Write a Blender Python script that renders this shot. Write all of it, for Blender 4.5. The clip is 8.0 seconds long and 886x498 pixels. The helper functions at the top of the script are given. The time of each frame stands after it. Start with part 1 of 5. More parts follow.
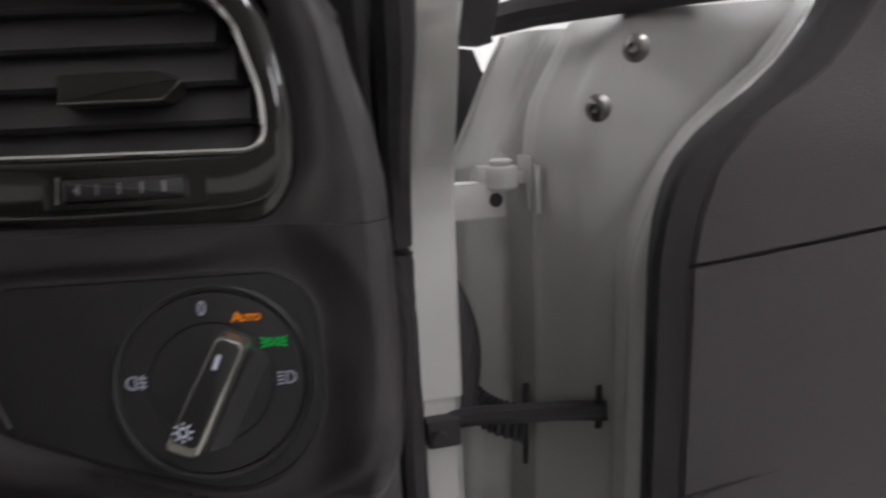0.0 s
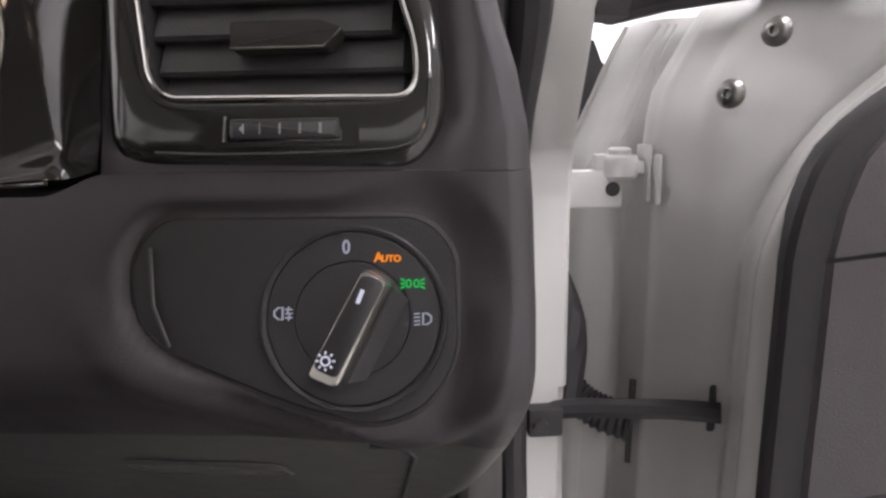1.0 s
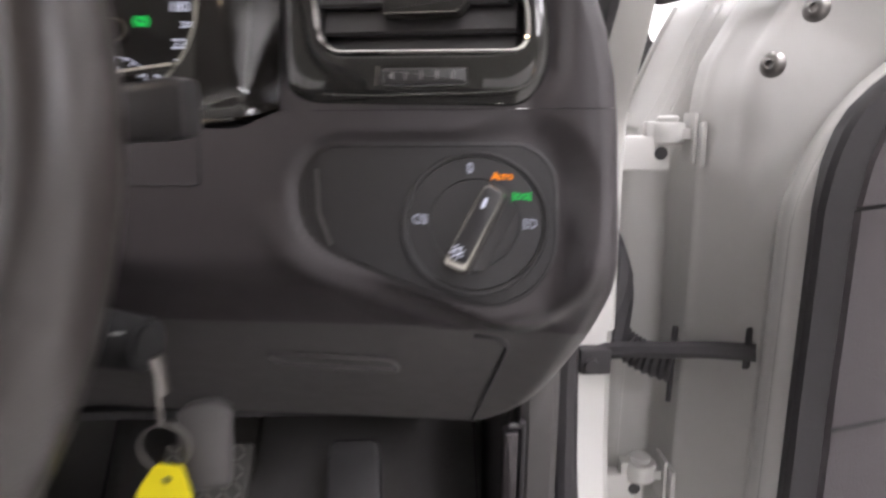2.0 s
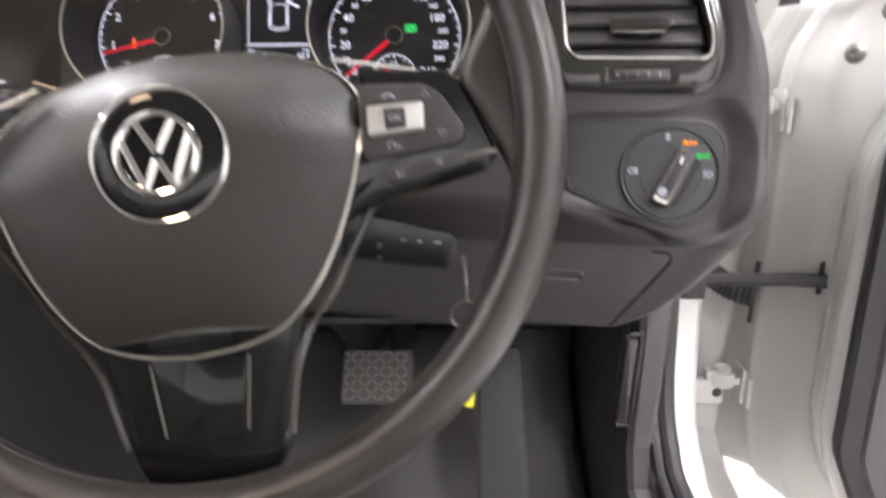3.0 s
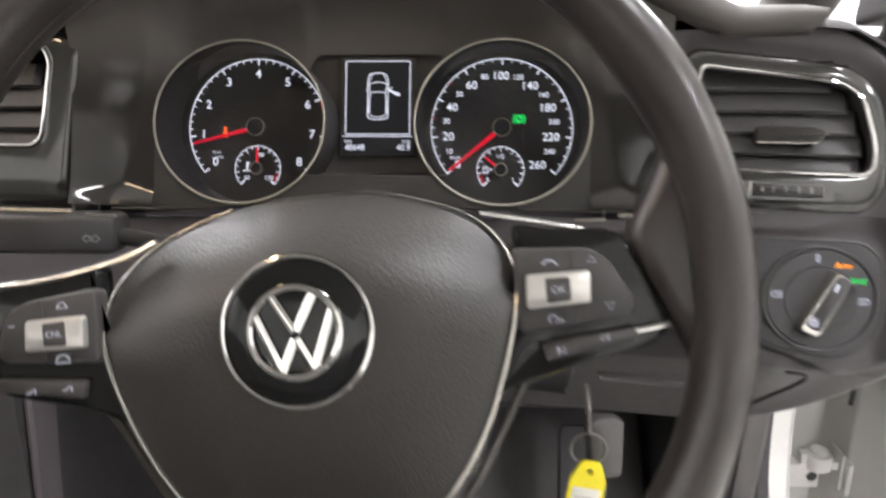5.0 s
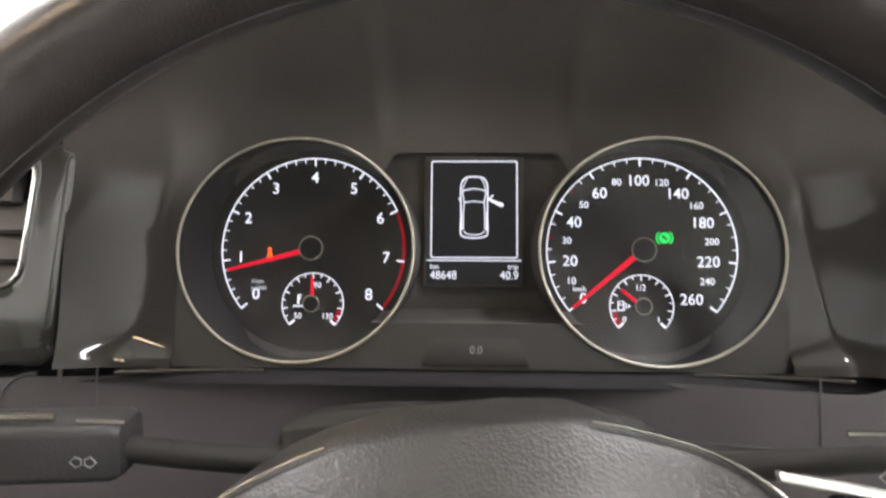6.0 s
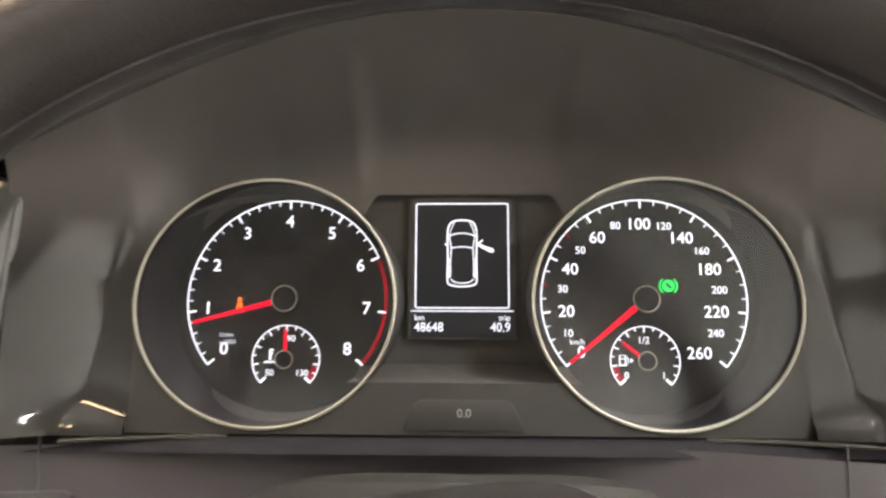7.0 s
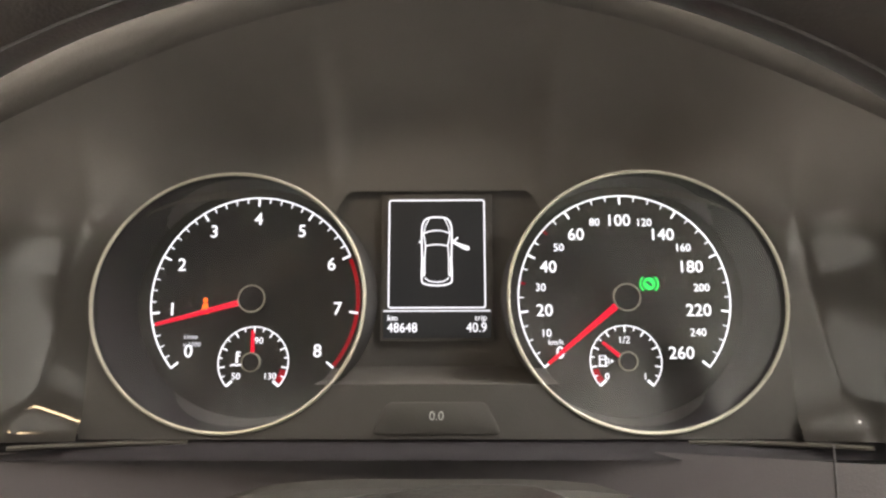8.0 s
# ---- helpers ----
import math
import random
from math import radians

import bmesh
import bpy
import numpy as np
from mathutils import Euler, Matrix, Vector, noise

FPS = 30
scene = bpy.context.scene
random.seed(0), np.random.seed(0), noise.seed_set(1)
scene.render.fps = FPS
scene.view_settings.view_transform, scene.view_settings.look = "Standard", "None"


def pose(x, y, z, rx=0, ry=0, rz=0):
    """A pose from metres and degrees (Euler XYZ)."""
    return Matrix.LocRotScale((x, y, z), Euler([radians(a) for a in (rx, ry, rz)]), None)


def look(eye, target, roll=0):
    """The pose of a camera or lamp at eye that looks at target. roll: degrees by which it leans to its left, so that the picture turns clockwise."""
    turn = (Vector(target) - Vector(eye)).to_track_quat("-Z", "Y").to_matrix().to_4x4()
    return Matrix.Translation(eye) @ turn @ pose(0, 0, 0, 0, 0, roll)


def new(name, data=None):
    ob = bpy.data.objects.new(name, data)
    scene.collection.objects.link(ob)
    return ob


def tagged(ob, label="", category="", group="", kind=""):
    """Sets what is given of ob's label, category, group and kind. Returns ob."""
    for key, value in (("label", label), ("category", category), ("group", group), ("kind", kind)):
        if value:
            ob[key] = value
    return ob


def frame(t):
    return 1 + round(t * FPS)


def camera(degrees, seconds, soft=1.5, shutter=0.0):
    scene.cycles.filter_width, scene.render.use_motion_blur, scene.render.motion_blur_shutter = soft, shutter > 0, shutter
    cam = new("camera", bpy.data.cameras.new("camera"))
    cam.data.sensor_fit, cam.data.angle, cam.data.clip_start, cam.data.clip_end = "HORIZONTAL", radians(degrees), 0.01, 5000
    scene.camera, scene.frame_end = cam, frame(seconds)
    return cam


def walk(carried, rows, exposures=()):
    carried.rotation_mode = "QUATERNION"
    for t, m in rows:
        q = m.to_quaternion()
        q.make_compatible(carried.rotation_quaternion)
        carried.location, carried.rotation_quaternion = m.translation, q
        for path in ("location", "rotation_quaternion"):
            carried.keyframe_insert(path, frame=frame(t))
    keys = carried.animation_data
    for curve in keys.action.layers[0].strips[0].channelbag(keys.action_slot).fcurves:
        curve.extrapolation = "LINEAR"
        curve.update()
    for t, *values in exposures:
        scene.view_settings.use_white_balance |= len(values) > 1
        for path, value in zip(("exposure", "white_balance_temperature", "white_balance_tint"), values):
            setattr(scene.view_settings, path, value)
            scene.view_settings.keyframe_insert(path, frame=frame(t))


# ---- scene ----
cam = camera(68.4, 8.0, 2.4, 0.5)
PATH = [
    (0, (0.307, -0.299, 0.944), (0.718, 1.608, 0.504), -2.7),
    (0.5, (0.29, -0.296, 0.934), (0.522, 1.645, 0.512), -1.8),
    (1, (0.29, -0.302, 0.926), (0.426, 1.651, 0.519), -1.1),
    (1.5, (0.289, -0.311, 0.923), (0.355, 1.644, 0.507), -0.8),
    (1.7, (0.282, -0.324, 0.915), (0.341, 1.631, 0.495), -0.7),
    (2.8, (0.144, -0.51, 0.908), (0.154, 1.416, 0.37), -0.5),
    (3, (0.127, -0.517, 0.933), (0.115, 1.403, 0.372), -0.4),
    (3.5, (0.096, -0.503, 0.972), (0.048, 1.407, 0.383), -0.3),
    (4, (0.1, -0.496, 0.979), (0.013, 1.413, 0.39), -0.2),
    (4.2, (0.101, -0.5, 0.977), (0.003, 1.412, 0.398), -0.2),
    (5.3, (0.036, -0.42, 1.012), (-0.057, 1.499, 0.455), -0.1),
    (5.5, (0.011, -0.382, 1.02), (-0.055, 1.541, 0.476), -0.1),
    (6, (-0.003, -0.337, 1.018), (-0.086, 1.622, 0.625), -0.2),
    (6.5, (-0.013, -0.335, 1.02), (-0.093, 1.635, 0.689), -0.2),
    (7, (0.0, -0.309, 1.019), (-0.064, 1.67, 0.736), -0.3),
    (7.5, (0.004, -0.294, 1.009), (-0.041, 1.687, 0.741), -0.5),
    (8, (0.007, -0.299, 1.011), (-0.024, 1.685, 0.762), -0.4),
]
walk(cam, [(t, look(eye, target, roll)) for t, eye, target, roll in PATH], exposures=[(0.0, -1.55, 6200, 14), (0.5, -0.98, 6200, 17), (1.0, -0.58, 6250, 18), (1.5, -0.38, 6250, 18), (1.7, -0.3, 6250, 18), (2.8, 0.48, 6250, 16), (3.0, 0.54, 6250, 16), (3.5, 0.32, 6300, 15), (4.2, 0.24, 6300, 14), (5.5, 0.45, 6350, 12), (6.0, 0.62, 6450, 12), (6.5, 0.9, 6650, 11), (7.0, 1.02, 6800, 11), (8.0, 1.02, 7000, 10)])

# ---- light ----
world = bpy.data.worlds.new("room_air")
world.use_nodes = True
scene.world = world
world.node_tree.nodes["Background"].inputs[0].default_value = (0.75, 0.8, 0.9, 1)
world.node_tree.nodes["Background"].inputs[1].default_value = 0.05
LAMP = 82.0          # brightness of the ceiling panels


# ---- materials ----
def material(name, col, rough, metal=0.0, grain=0.0, bump=0.0, var=0.12, patch=9.0, spec=0.5, coat=0.0, emit=0.0, wear=0.15):
    m = bpy.data.materials.new(name)
    m.use_nodes = True
    nt = m.node_tree
    b = nt.nodes["Principled BSDF"]
    b.inputs["Base Color"].default_value = (*col, 1)
    b.inputs["Roughness"].default_value = rough
    b.inputs["Metallic"].default_value = metal
    b.inputs["Specular IOR Level"].default_value = spec
    b.inputs["Coat Weight"].default_value = coat
    b.inputs["Coat Roughness"].default_value = 0.06
    if emit:
        b.inputs["Base Color"].default_value = (*[c * 0.15 for c in col], 1)
        b.inputs["Specular IOR Level"].default_value = 0.1
        b.inputs["Emission Color"].default_value = (*col, 1)
        b.inputs["Emission Strength"].default_value = emit
        return m
    tc = nt.nodes.new("ShaderNodeTexCoord")
    big = nt.nodes.new("ShaderNodeTexNoise")
    big.inputs["Scale"].default_value = patch
    big.inputs["Detail"].default_value = 6
    big.inputs["Roughness"].default_value = 0.65
    nt.links.new(tc.outputs["Object"], big.inputs["Vector"])
    mix = nt.nodes.new("ShaderNodeMix")
    mix.data_type = "RGBA"
    mix.inputs["A"].default_value = (*[c * (1 - var) for c in col], 1)
    mix.inputs["B"].default_value = (*[min(1, c * (1 + var)) for c in col], 1)
    nt.links.new(big.outputs["Fac"], mix.inputs["Factor"])
    nt.links.new(mix.outputs["Result"], b.inputs["Base Color"])
    rr = nt.nodes.new("ShaderNodeMapRange")
    rr.inputs["To Min"].default_value = max(0.02, rough * (1 - wear))
    rr.inputs["To Max"].default_value = min(1, rough * (1 + wear))
    fine = nt.nodes.new("ShaderNodeTexNoise")
    fine.inputs["Scale"].default_value = patch * 9
    fine.inputs["Detail"].default_value = 4
    nt.links.new(tc.outputs["Object"], fine.inputs["Vector"])
    nt.links.new(fine.outputs["Fac"], rr.inputs["Value"])
    nt.links.new(rr.outputs["Result"], b.inputs["Roughness"])
    if grain:
        g = nt.nodes.new("ShaderNodeTexVoronoi")
        g.inputs["Scale"].default_value = grain
        nt.links.new(tc.outputs["Object"], g.inputs["Vector"])
        n2 = nt.nodes.new("ShaderNodeTexNoise")
        n2.inputs["Scale"].default_value = grain * 0.55
        n2.inputs["Detail"].default_value = 5
        nt.links.new(tc.outputs["Object"], n2.inputs["Vector"])
        ad = nt.nodes.new("ShaderNodeMath")
        ad.operation = "ADD"
        nt.links.new(g.outputs["Distance"], ad.inputs[0])
        nt.links.new(n2.outputs["Fac"], ad.inputs[1])
        bp = nt.nodes.new("ShaderNodeBump")
        bp.inputs["Strength"].default_value = bump
        bp.inputs["Distance"].default_value = 0.0006
        nt.links.new(ad.outputs[0], bp.inputs["Height"])
        nt.links.new(bp.outputs["Normal"], b.inputs["Normal"])
    return m


def tread(name, col, rough, scale):
    """Rubber with raised crossing ribs."""
    m = material(name, col, rough)
    nt = m.node_tree
    b = nt.nodes["Principled BSDF"]
    tc = nt.nodes.new("ShaderNodeTexCoord")
    w = nt.nodes.new("ShaderNodeTexChecker")
    w.inputs["Scale"].default_value = scale
    nt.links.new(tc.outputs["Object"], w.inputs["Vector"])
    bp = nt.nodes.new("ShaderNodeBump")
    bp.inputs["Strength"].default_value = 0.7
    bp.inputs["Distance"].default_value = 0.002
    nt.links.new(w.outputs["Fac"], bp.inputs["Height"])
    nt.links.new(bp.outputs["Normal"], b.inputs["Normal"])
    return m


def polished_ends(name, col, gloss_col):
    """Fine matt grain that blends into a darker, glossier colour towards the lower outer ends."""
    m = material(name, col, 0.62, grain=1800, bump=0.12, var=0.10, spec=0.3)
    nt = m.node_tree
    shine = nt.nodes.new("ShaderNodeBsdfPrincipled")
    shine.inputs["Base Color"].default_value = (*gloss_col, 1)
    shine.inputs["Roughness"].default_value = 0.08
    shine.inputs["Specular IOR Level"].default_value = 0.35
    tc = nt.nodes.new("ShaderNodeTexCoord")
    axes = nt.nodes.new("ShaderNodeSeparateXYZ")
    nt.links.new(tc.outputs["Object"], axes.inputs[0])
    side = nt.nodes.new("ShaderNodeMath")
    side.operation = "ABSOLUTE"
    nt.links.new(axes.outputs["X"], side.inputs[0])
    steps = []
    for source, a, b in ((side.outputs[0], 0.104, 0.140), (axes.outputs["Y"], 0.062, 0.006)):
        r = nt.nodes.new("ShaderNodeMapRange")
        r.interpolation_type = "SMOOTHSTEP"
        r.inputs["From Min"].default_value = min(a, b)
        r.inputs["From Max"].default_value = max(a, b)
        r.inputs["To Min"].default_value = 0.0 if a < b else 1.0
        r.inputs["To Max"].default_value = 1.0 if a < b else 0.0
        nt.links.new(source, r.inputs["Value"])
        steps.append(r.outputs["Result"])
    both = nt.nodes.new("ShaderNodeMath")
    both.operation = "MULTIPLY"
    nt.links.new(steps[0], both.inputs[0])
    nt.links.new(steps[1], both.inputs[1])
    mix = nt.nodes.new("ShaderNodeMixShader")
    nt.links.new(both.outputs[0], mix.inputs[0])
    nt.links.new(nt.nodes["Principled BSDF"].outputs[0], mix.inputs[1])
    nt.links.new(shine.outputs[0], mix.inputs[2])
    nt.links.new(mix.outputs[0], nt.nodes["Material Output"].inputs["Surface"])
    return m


def clear_cover(name, gloss, rough):
    """Thin clear plastic: nearly all light passes, a little is mirrored."""
    m = bpy.data.materials.new(name)
    m.use_nodes = True
    nt = m.node_tree
    nt.nodes.remove(nt.nodes["Principled BSDF"])
    clear = nt.nodes.new("ShaderNodeBsdfTransparent")
    shine = nt.nodes.new("ShaderNodeBsdfGlossy")
    shine.inputs["Roughness"].default_value = rough
    mix = nt.nodes.new("ShaderNodeMixShader")
    mix.inputs[0].default_value = gloss
    nt.links.new(clear.outputs[0], mix.inputs[1])
    nt.links.new(shine.outputs[0], mix.inputs[2])
    nt.links.new(mix.outputs[0], nt.nodes["Material Output"].inputs["Surface"])
    return m


M = {
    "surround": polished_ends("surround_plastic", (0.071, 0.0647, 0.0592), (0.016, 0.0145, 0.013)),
    "cover": clear_cover("clear_dial_cover", 0.030, 0.12),
    "dash": material("grained_dark_plastic", (0.035, 0.030, 0.0318), 0.5, grain=1600, bump=0.12, var=0.10),
    # rib grey raised to make up for light missing in the footwell
    "rib": material("lightened_grey_rubber", (0.25, 0.245, 0.23), 0.6, var=0.2, patch=80),
    "dash_low": material("plain_dark_plastic", (0.070, 0.065, 0.064), 0.5, grain=1300, bump=0.10, var=0.12),
    "lid": material("hard_grey_plastic", (0.085, 0.080, 0.079), 0.5, grain=1300, bump=0.12, var=0.12),
    "hood": material("cowl_dark_plastic", (0.066, 0.060, 0.055), 0.62, grain=1800, bump=0.12, var=0.10, spec=0.3),
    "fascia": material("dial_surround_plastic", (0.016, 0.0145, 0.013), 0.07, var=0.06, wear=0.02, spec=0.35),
    "ventgloss": material("satin_dark_trim", (0.020, 0.019, 0.017), 0.12, var=0.06, coat=0.5, wear=0.02),
    "gloss": material("glossy_dark_trim", (0.038, 0.035, 0.030), 0.14, var=0.06, wear=0.02),
    "piano": material("piano_black", (0.006, 0.006, 0.006), 0.09, var=0.1, spec=0.35, wear=0.02),
    "ventblack": material("vent_black", (0.030, 0.028, 0.028), 0.42, grain=900, bump=0.12),
    "black": material("matt_black", (0.038, 0.036, 0.037), 0.7, grain=900, bump=0.1),
    "dialface": material("dial_face", (0.036, 0.033, 0.0325), 0.6, var=0.2, spec=0.2),
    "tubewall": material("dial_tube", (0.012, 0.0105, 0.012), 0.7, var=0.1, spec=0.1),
    "leather": material("leather_rim", (0.034, 0.029, 0.027), 0.30, grain=1300, bump=0.10, var=0.12),
    "pad": material("soft_airbag_skin", (0.020, 0.018, 0.016), 0.40, grain=850, bump=0.26, var=0.10, spec=0.46),
    "switchface": material("switch_black", (0.020, 0.0185, 0.019), 0.5, grain=1500, bump=0.15),
    "keyface": material("key_plastic", (0.036, 0.033, 0.032), 0.45, grain=1500, bump=0.12, var=0.1),
    "chrome": material("polished_chrome", (0.66, 0.65, 0.63), 0.07, metal=1.0, var=0.05),
    "satin": material("satin_silver", (0.44, 0.425, 0.39), 0.24, metal=0.9, var=0.06),
    "blade": material("bright_satin_silver", (0.78, 0.77, 0.74), 0.26, metal=0.9, var=0.05),
    "silverpaint": material("silver_key_paint", (0.55, 0.54, 0.51), 0.34, metal=0.8, var=0.06),
    "darkchrome": material("dim_ring_metal", (0.24, 0.228, 0.19), 0.42, metal=0.5, var=0.08),
    "paint": material("white_car_paint", (0.70, 0.69, 0.665), 0.24, var=0.04, coat=0.6, patch=4, grain=60, bump=0.03),
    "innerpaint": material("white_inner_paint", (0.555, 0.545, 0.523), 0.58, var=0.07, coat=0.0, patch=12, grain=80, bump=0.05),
    "steel": material("dull_steel", (0.20, 0.19, 0.18), 0.32, metal=1.0, var=0.2, patch=60),
    "rubber": material("seal_rubber", (0.035, 0.032, 0.034), 0.6, grain=500, bump=0.2),
    "card": material("door_card_plastic", (0.094, 0.083, 0.0885), 0.58, grain=1100, bump=0.35, var=0.1),
    "carpet": material("footwell_carpet", (0.145, 0.138, 0.134), 0.95, grain=700, bump=1.0, var=0.3),
    # pad colour lightened as well, since little light reaches the pedals
    "pedal": tread("ribbed_rubber", (0.14, 0.135, 0.127), 0.55, 190),
    "yellow": material("yellow_plastic", (0.85, 0.72, 0.01), 0.35, var=0.05),
    "paper": material("paper_label", (0.75, 0.72, 0.66), 0.8, var=0.06, patch=60),
    "headliner": material("grey_headliner", (0.42, 0.41, 0.395), 0.95, grain=900, bump=0.4),
    "wall": material("painted_wall", (0.78, 0.775, 0.76), 0.85, grain=120, bump=0.2, patch=1.5),
    "tile": material("pale_floor_tile", (0.62, 0.61, 0.58), 0.25, patch=5, var=0.08),
    "grout": material("grey_grout", (0.30, 0.29, 0.28), 0.9, patch=10),
    "lamp": material("lamp_diffuser", (1.0, 0.985, 0.97), 0.5, emit=LAMP),
    "reading": material("warm_lamp_lens", (1.0, 0.74, 0.46), 0.5, emit=36.0),
    "white": material("backlit_white", (0.86, 0.88, 1.0), 0.5, emit=0.82),
    "dimwhite": material("backlit_dim_white", (0.80, 0.82, 0.95), 0.5, emit=0.42),
    "keywhite": material("key_symbol_white", (0.78, 0.79, 0.88), 0.5, emit=0.32),
    "faint": material("faint_white_print", (0.60, 0.60, 0.58), 0.5, emit=0.20),
    "print": material("white_print", (0.24, 0.235, 0.23), 0.6),
    "red": material("needle_red", (0.90, 0.006, 0.035), 0.5, emit=0.55),
    "warning": material("lamp_red_orange", (1.0, 0.13, 0.015), 0.5, emit=1.0),
    "dimred": material("scale_red", (0.75, 0.01, 0.03), 0.5, emit=0.18),
    "orange": material("lamp_orange", (1.0, 0.28, 0.01), 0.5, emit=1.25),
    "green": material("lamp_green", (0.01, 0.80, 0.12), 0.5, emit=0.75),
    "screen": material("lit_display_glass", (0.052, 0.052, 0.056), 0.5, emit=0.16),
    "dispface": material("display_black", (0.052, 0.0475, 0.0437), 0.6, var=0.1, spec=0.2),
    "bezelblack": material("bezel_black", (0.018, 0.016, 0.014), 0.7, grain=900, bump=0.05, spec=0.3),
    "lockblack": material("column_black", (0.011, 0.0105, 0.011), 0.6, grain=1200, bump=0.1),
    "print_dark": material("faint_pencil_print", (0.52, 0.50, 0.46), 0.6),
}


# ---- mesh helpers ----
def smooth(pts, n, closed=False):
    """A Catmull-Rom curve through pts, n samples a span."""
    out, k = [], len(pts)
    spans = k if closed else k - 1
    for i in range(spans):
        idx = [(i + j) % k if closed else min(max(i + j, 0), k - 1) for j in (-1, 0, 1, 2)]
        p = [np.array(pts[j], float) for j in idx]
        for s in range(n):
            t = s / n
            out.append(0.5 * (2 * p[1] + (p[2] - p[0]) * t + (2 * p[0] - 5 * p[1] + 4 * p[2] - p[3]) * t * t + (3 * p[1] - p[0] - 3 * p[2] + p[3]) * t ** 3))
    if not closed:
        out.append(np.array(pts[-1], float))
    return [tuple(float(c) for c in p) for p in out]


def rounded(pts, r, n=5):
    """The outline pts (counter-clockwise) with its corners rounded by r."""
    out, k = [], len(pts)
    for i in range(k):
        a, b, c = (Vector(pts[j % k]) for j in (i - 1, i, i + 1))
        u, v = (a - b), (c - b)
        d = min(r, u.length * 0.48, v.length * 0.48)
        p, q = b + u.normalized() * d, b + v.normalized() * d
        for s in range(n + 1):
            t = s / n
            w = p * (1 - t) ** 2 + b * 2 * t * (1 - t) + q * t * t
            out.append((w.x, w.y))
    return out


def area2(pts):
    return sum(pts[i - 1][0] * pts[i][1] - pts[i][0] * pts[i - 1][1] for i in range(len(pts))) / 2


def inset(pts, d):
    """pts moved inwards by d."""
    s = 1 if area2(pts) > 0 else -1
    out, k = [], len(pts)
    for i in range(k):
        a, c = Vector(pts[i - 1]), Vector(pts[(i + 1) % k])
        t = (c - a)
        if t.length < 1e-9:
            out.append(tuple(pts[i]))
            continue
        t.normalize()
        out.append((pts[i][0] - t.y * d * s, pts[i][1] + t.x * d * s))
    return out


def loft(bm, rings, closed=True, cap0=False, cap1=False):
    vs = [[bm.verts.new(p) for p in r] for r in rings]
    for a, b in zip(vs, vs[1:]):
        k = len(a)
        for i in range(k if closed else k - 1):
            j = (i + 1) % k
            bm.faces.new((a[i], a[j], b[j], b[i]))
    if cap0:
        bm.faces.new(list(reversed(vs[0])))
    if cap1:
        bm.faces.new(vs[-1])
    return vs


def slab(pts, z0, z1, bev=0.001, bm=None):
    """A plate from z0 to z1 with a chamfered upper edge."""
    bm = bm or bmesh.new()
    if area2(pts) < 0:
        pts = list(reversed(pts))
    rings = [[(x, y, z0) for x, y in pts], [(x, y, z1 - bev) for x, y in pts],
             [(x, y, z1 - bev * 0.3) for x, y in inset(pts, bev * 0.35)], [(x, y, z1) for x, y in inset(pts, bev)]]
    loft(bm, rings, True, True, True)
    return bm


def plate(outer, holes, z0, z1, bm=None):
    """A plate with holes, closed on all sides."""
    bm = bm or bmesh.new()
    made = []
    for z in (z1, z0):
        loops = []
        for ring in (outer, *holes):
            vs = [bm.verts.new((x, y, z)) for x, y in ring]
            loops.append((vs, [bm.edges.new((vs[i - 1], vs[i])) for i in range(len(vs))]))
        bmesh.ops.triangle_fill(bm, use_beauty=True, edges=[e for _, es in loops for e in es])
        made.append([vs for vs, _ in loops])
    for top, low in zip(*made):
        for i in range(len(top)):
            bm.faces.new((top[i - 1], top[i], low[i], low[i - 1]))
    bmesh.ops.recalc_face_normals(bm, faces=bm.faces[:])
    return bm


def tube(path, r, seg=10, closed=False, bm=None, flat=1.0, up=(0, 0, 1)):
    """A round bar along path; flat squeezes it along up; r may be a list."""
    bm = bm or bmesh.new()
    path = [Vector(p) for p in path]
    k = len(path)
    rings = []
    up = Vector(up)
    for i, p in enumerate(path):
        a = path[(i - 1) % k] if closed or i else p
        b = path[(i + 1) % k] if closed or i < k - 1 else p
        t = (b - a).normalized()
        side = t.cross(up)
        side = side.normalized() if side.length > 1e-4 else t.orthogonal().normalized()
        nrm = side.cross(t)
        rad = r[i] if isinstance(r, (list, tuple)) else r
        rings.append([p + side * math.cos(q) * rad + nrm * math.sin(q) * rad * flat for q in (2 * math.pi * s / seg for s in range(seg))])
    if closed:
        rings.append(rings[0])
        vs = [[bm.verts.new(p) for p in ring] for ring in rings[:-1]]
        vs.append(vs[0])
        for a, b in zip(vs, vs[1:]):
            for i in range(seg):
                j = (i + 1) % seg
                bm.faces.new((a[i], a[j], b[j], b[i]))
    else:
        loft(bm, rings, True, True, True)
    bmesh.ops.recalc_face_normals(bm, faces=bm.faces[:])
    return bm


def lathe(profile, seg=32, bm=None, centre=(0, 0), squash=1.0):
    """profile: (radius, height) pairs turned round z."""
    bm = bm or bmesh.new()
    rings = [[(centre[0] + r * math.cos(q), centre[1] + squash * r * math.sin(q), z) for q in (2 * math.pi * s / seg for s in range(seg))] for r, z in profile]
    loft(bm, rings, True, profile[0][0] > 1e-6, profile[-1][0] > 1e-6)
    bmesh.ops.recalc_face_normals(bm, faces=bm.faces[:])
    return bm


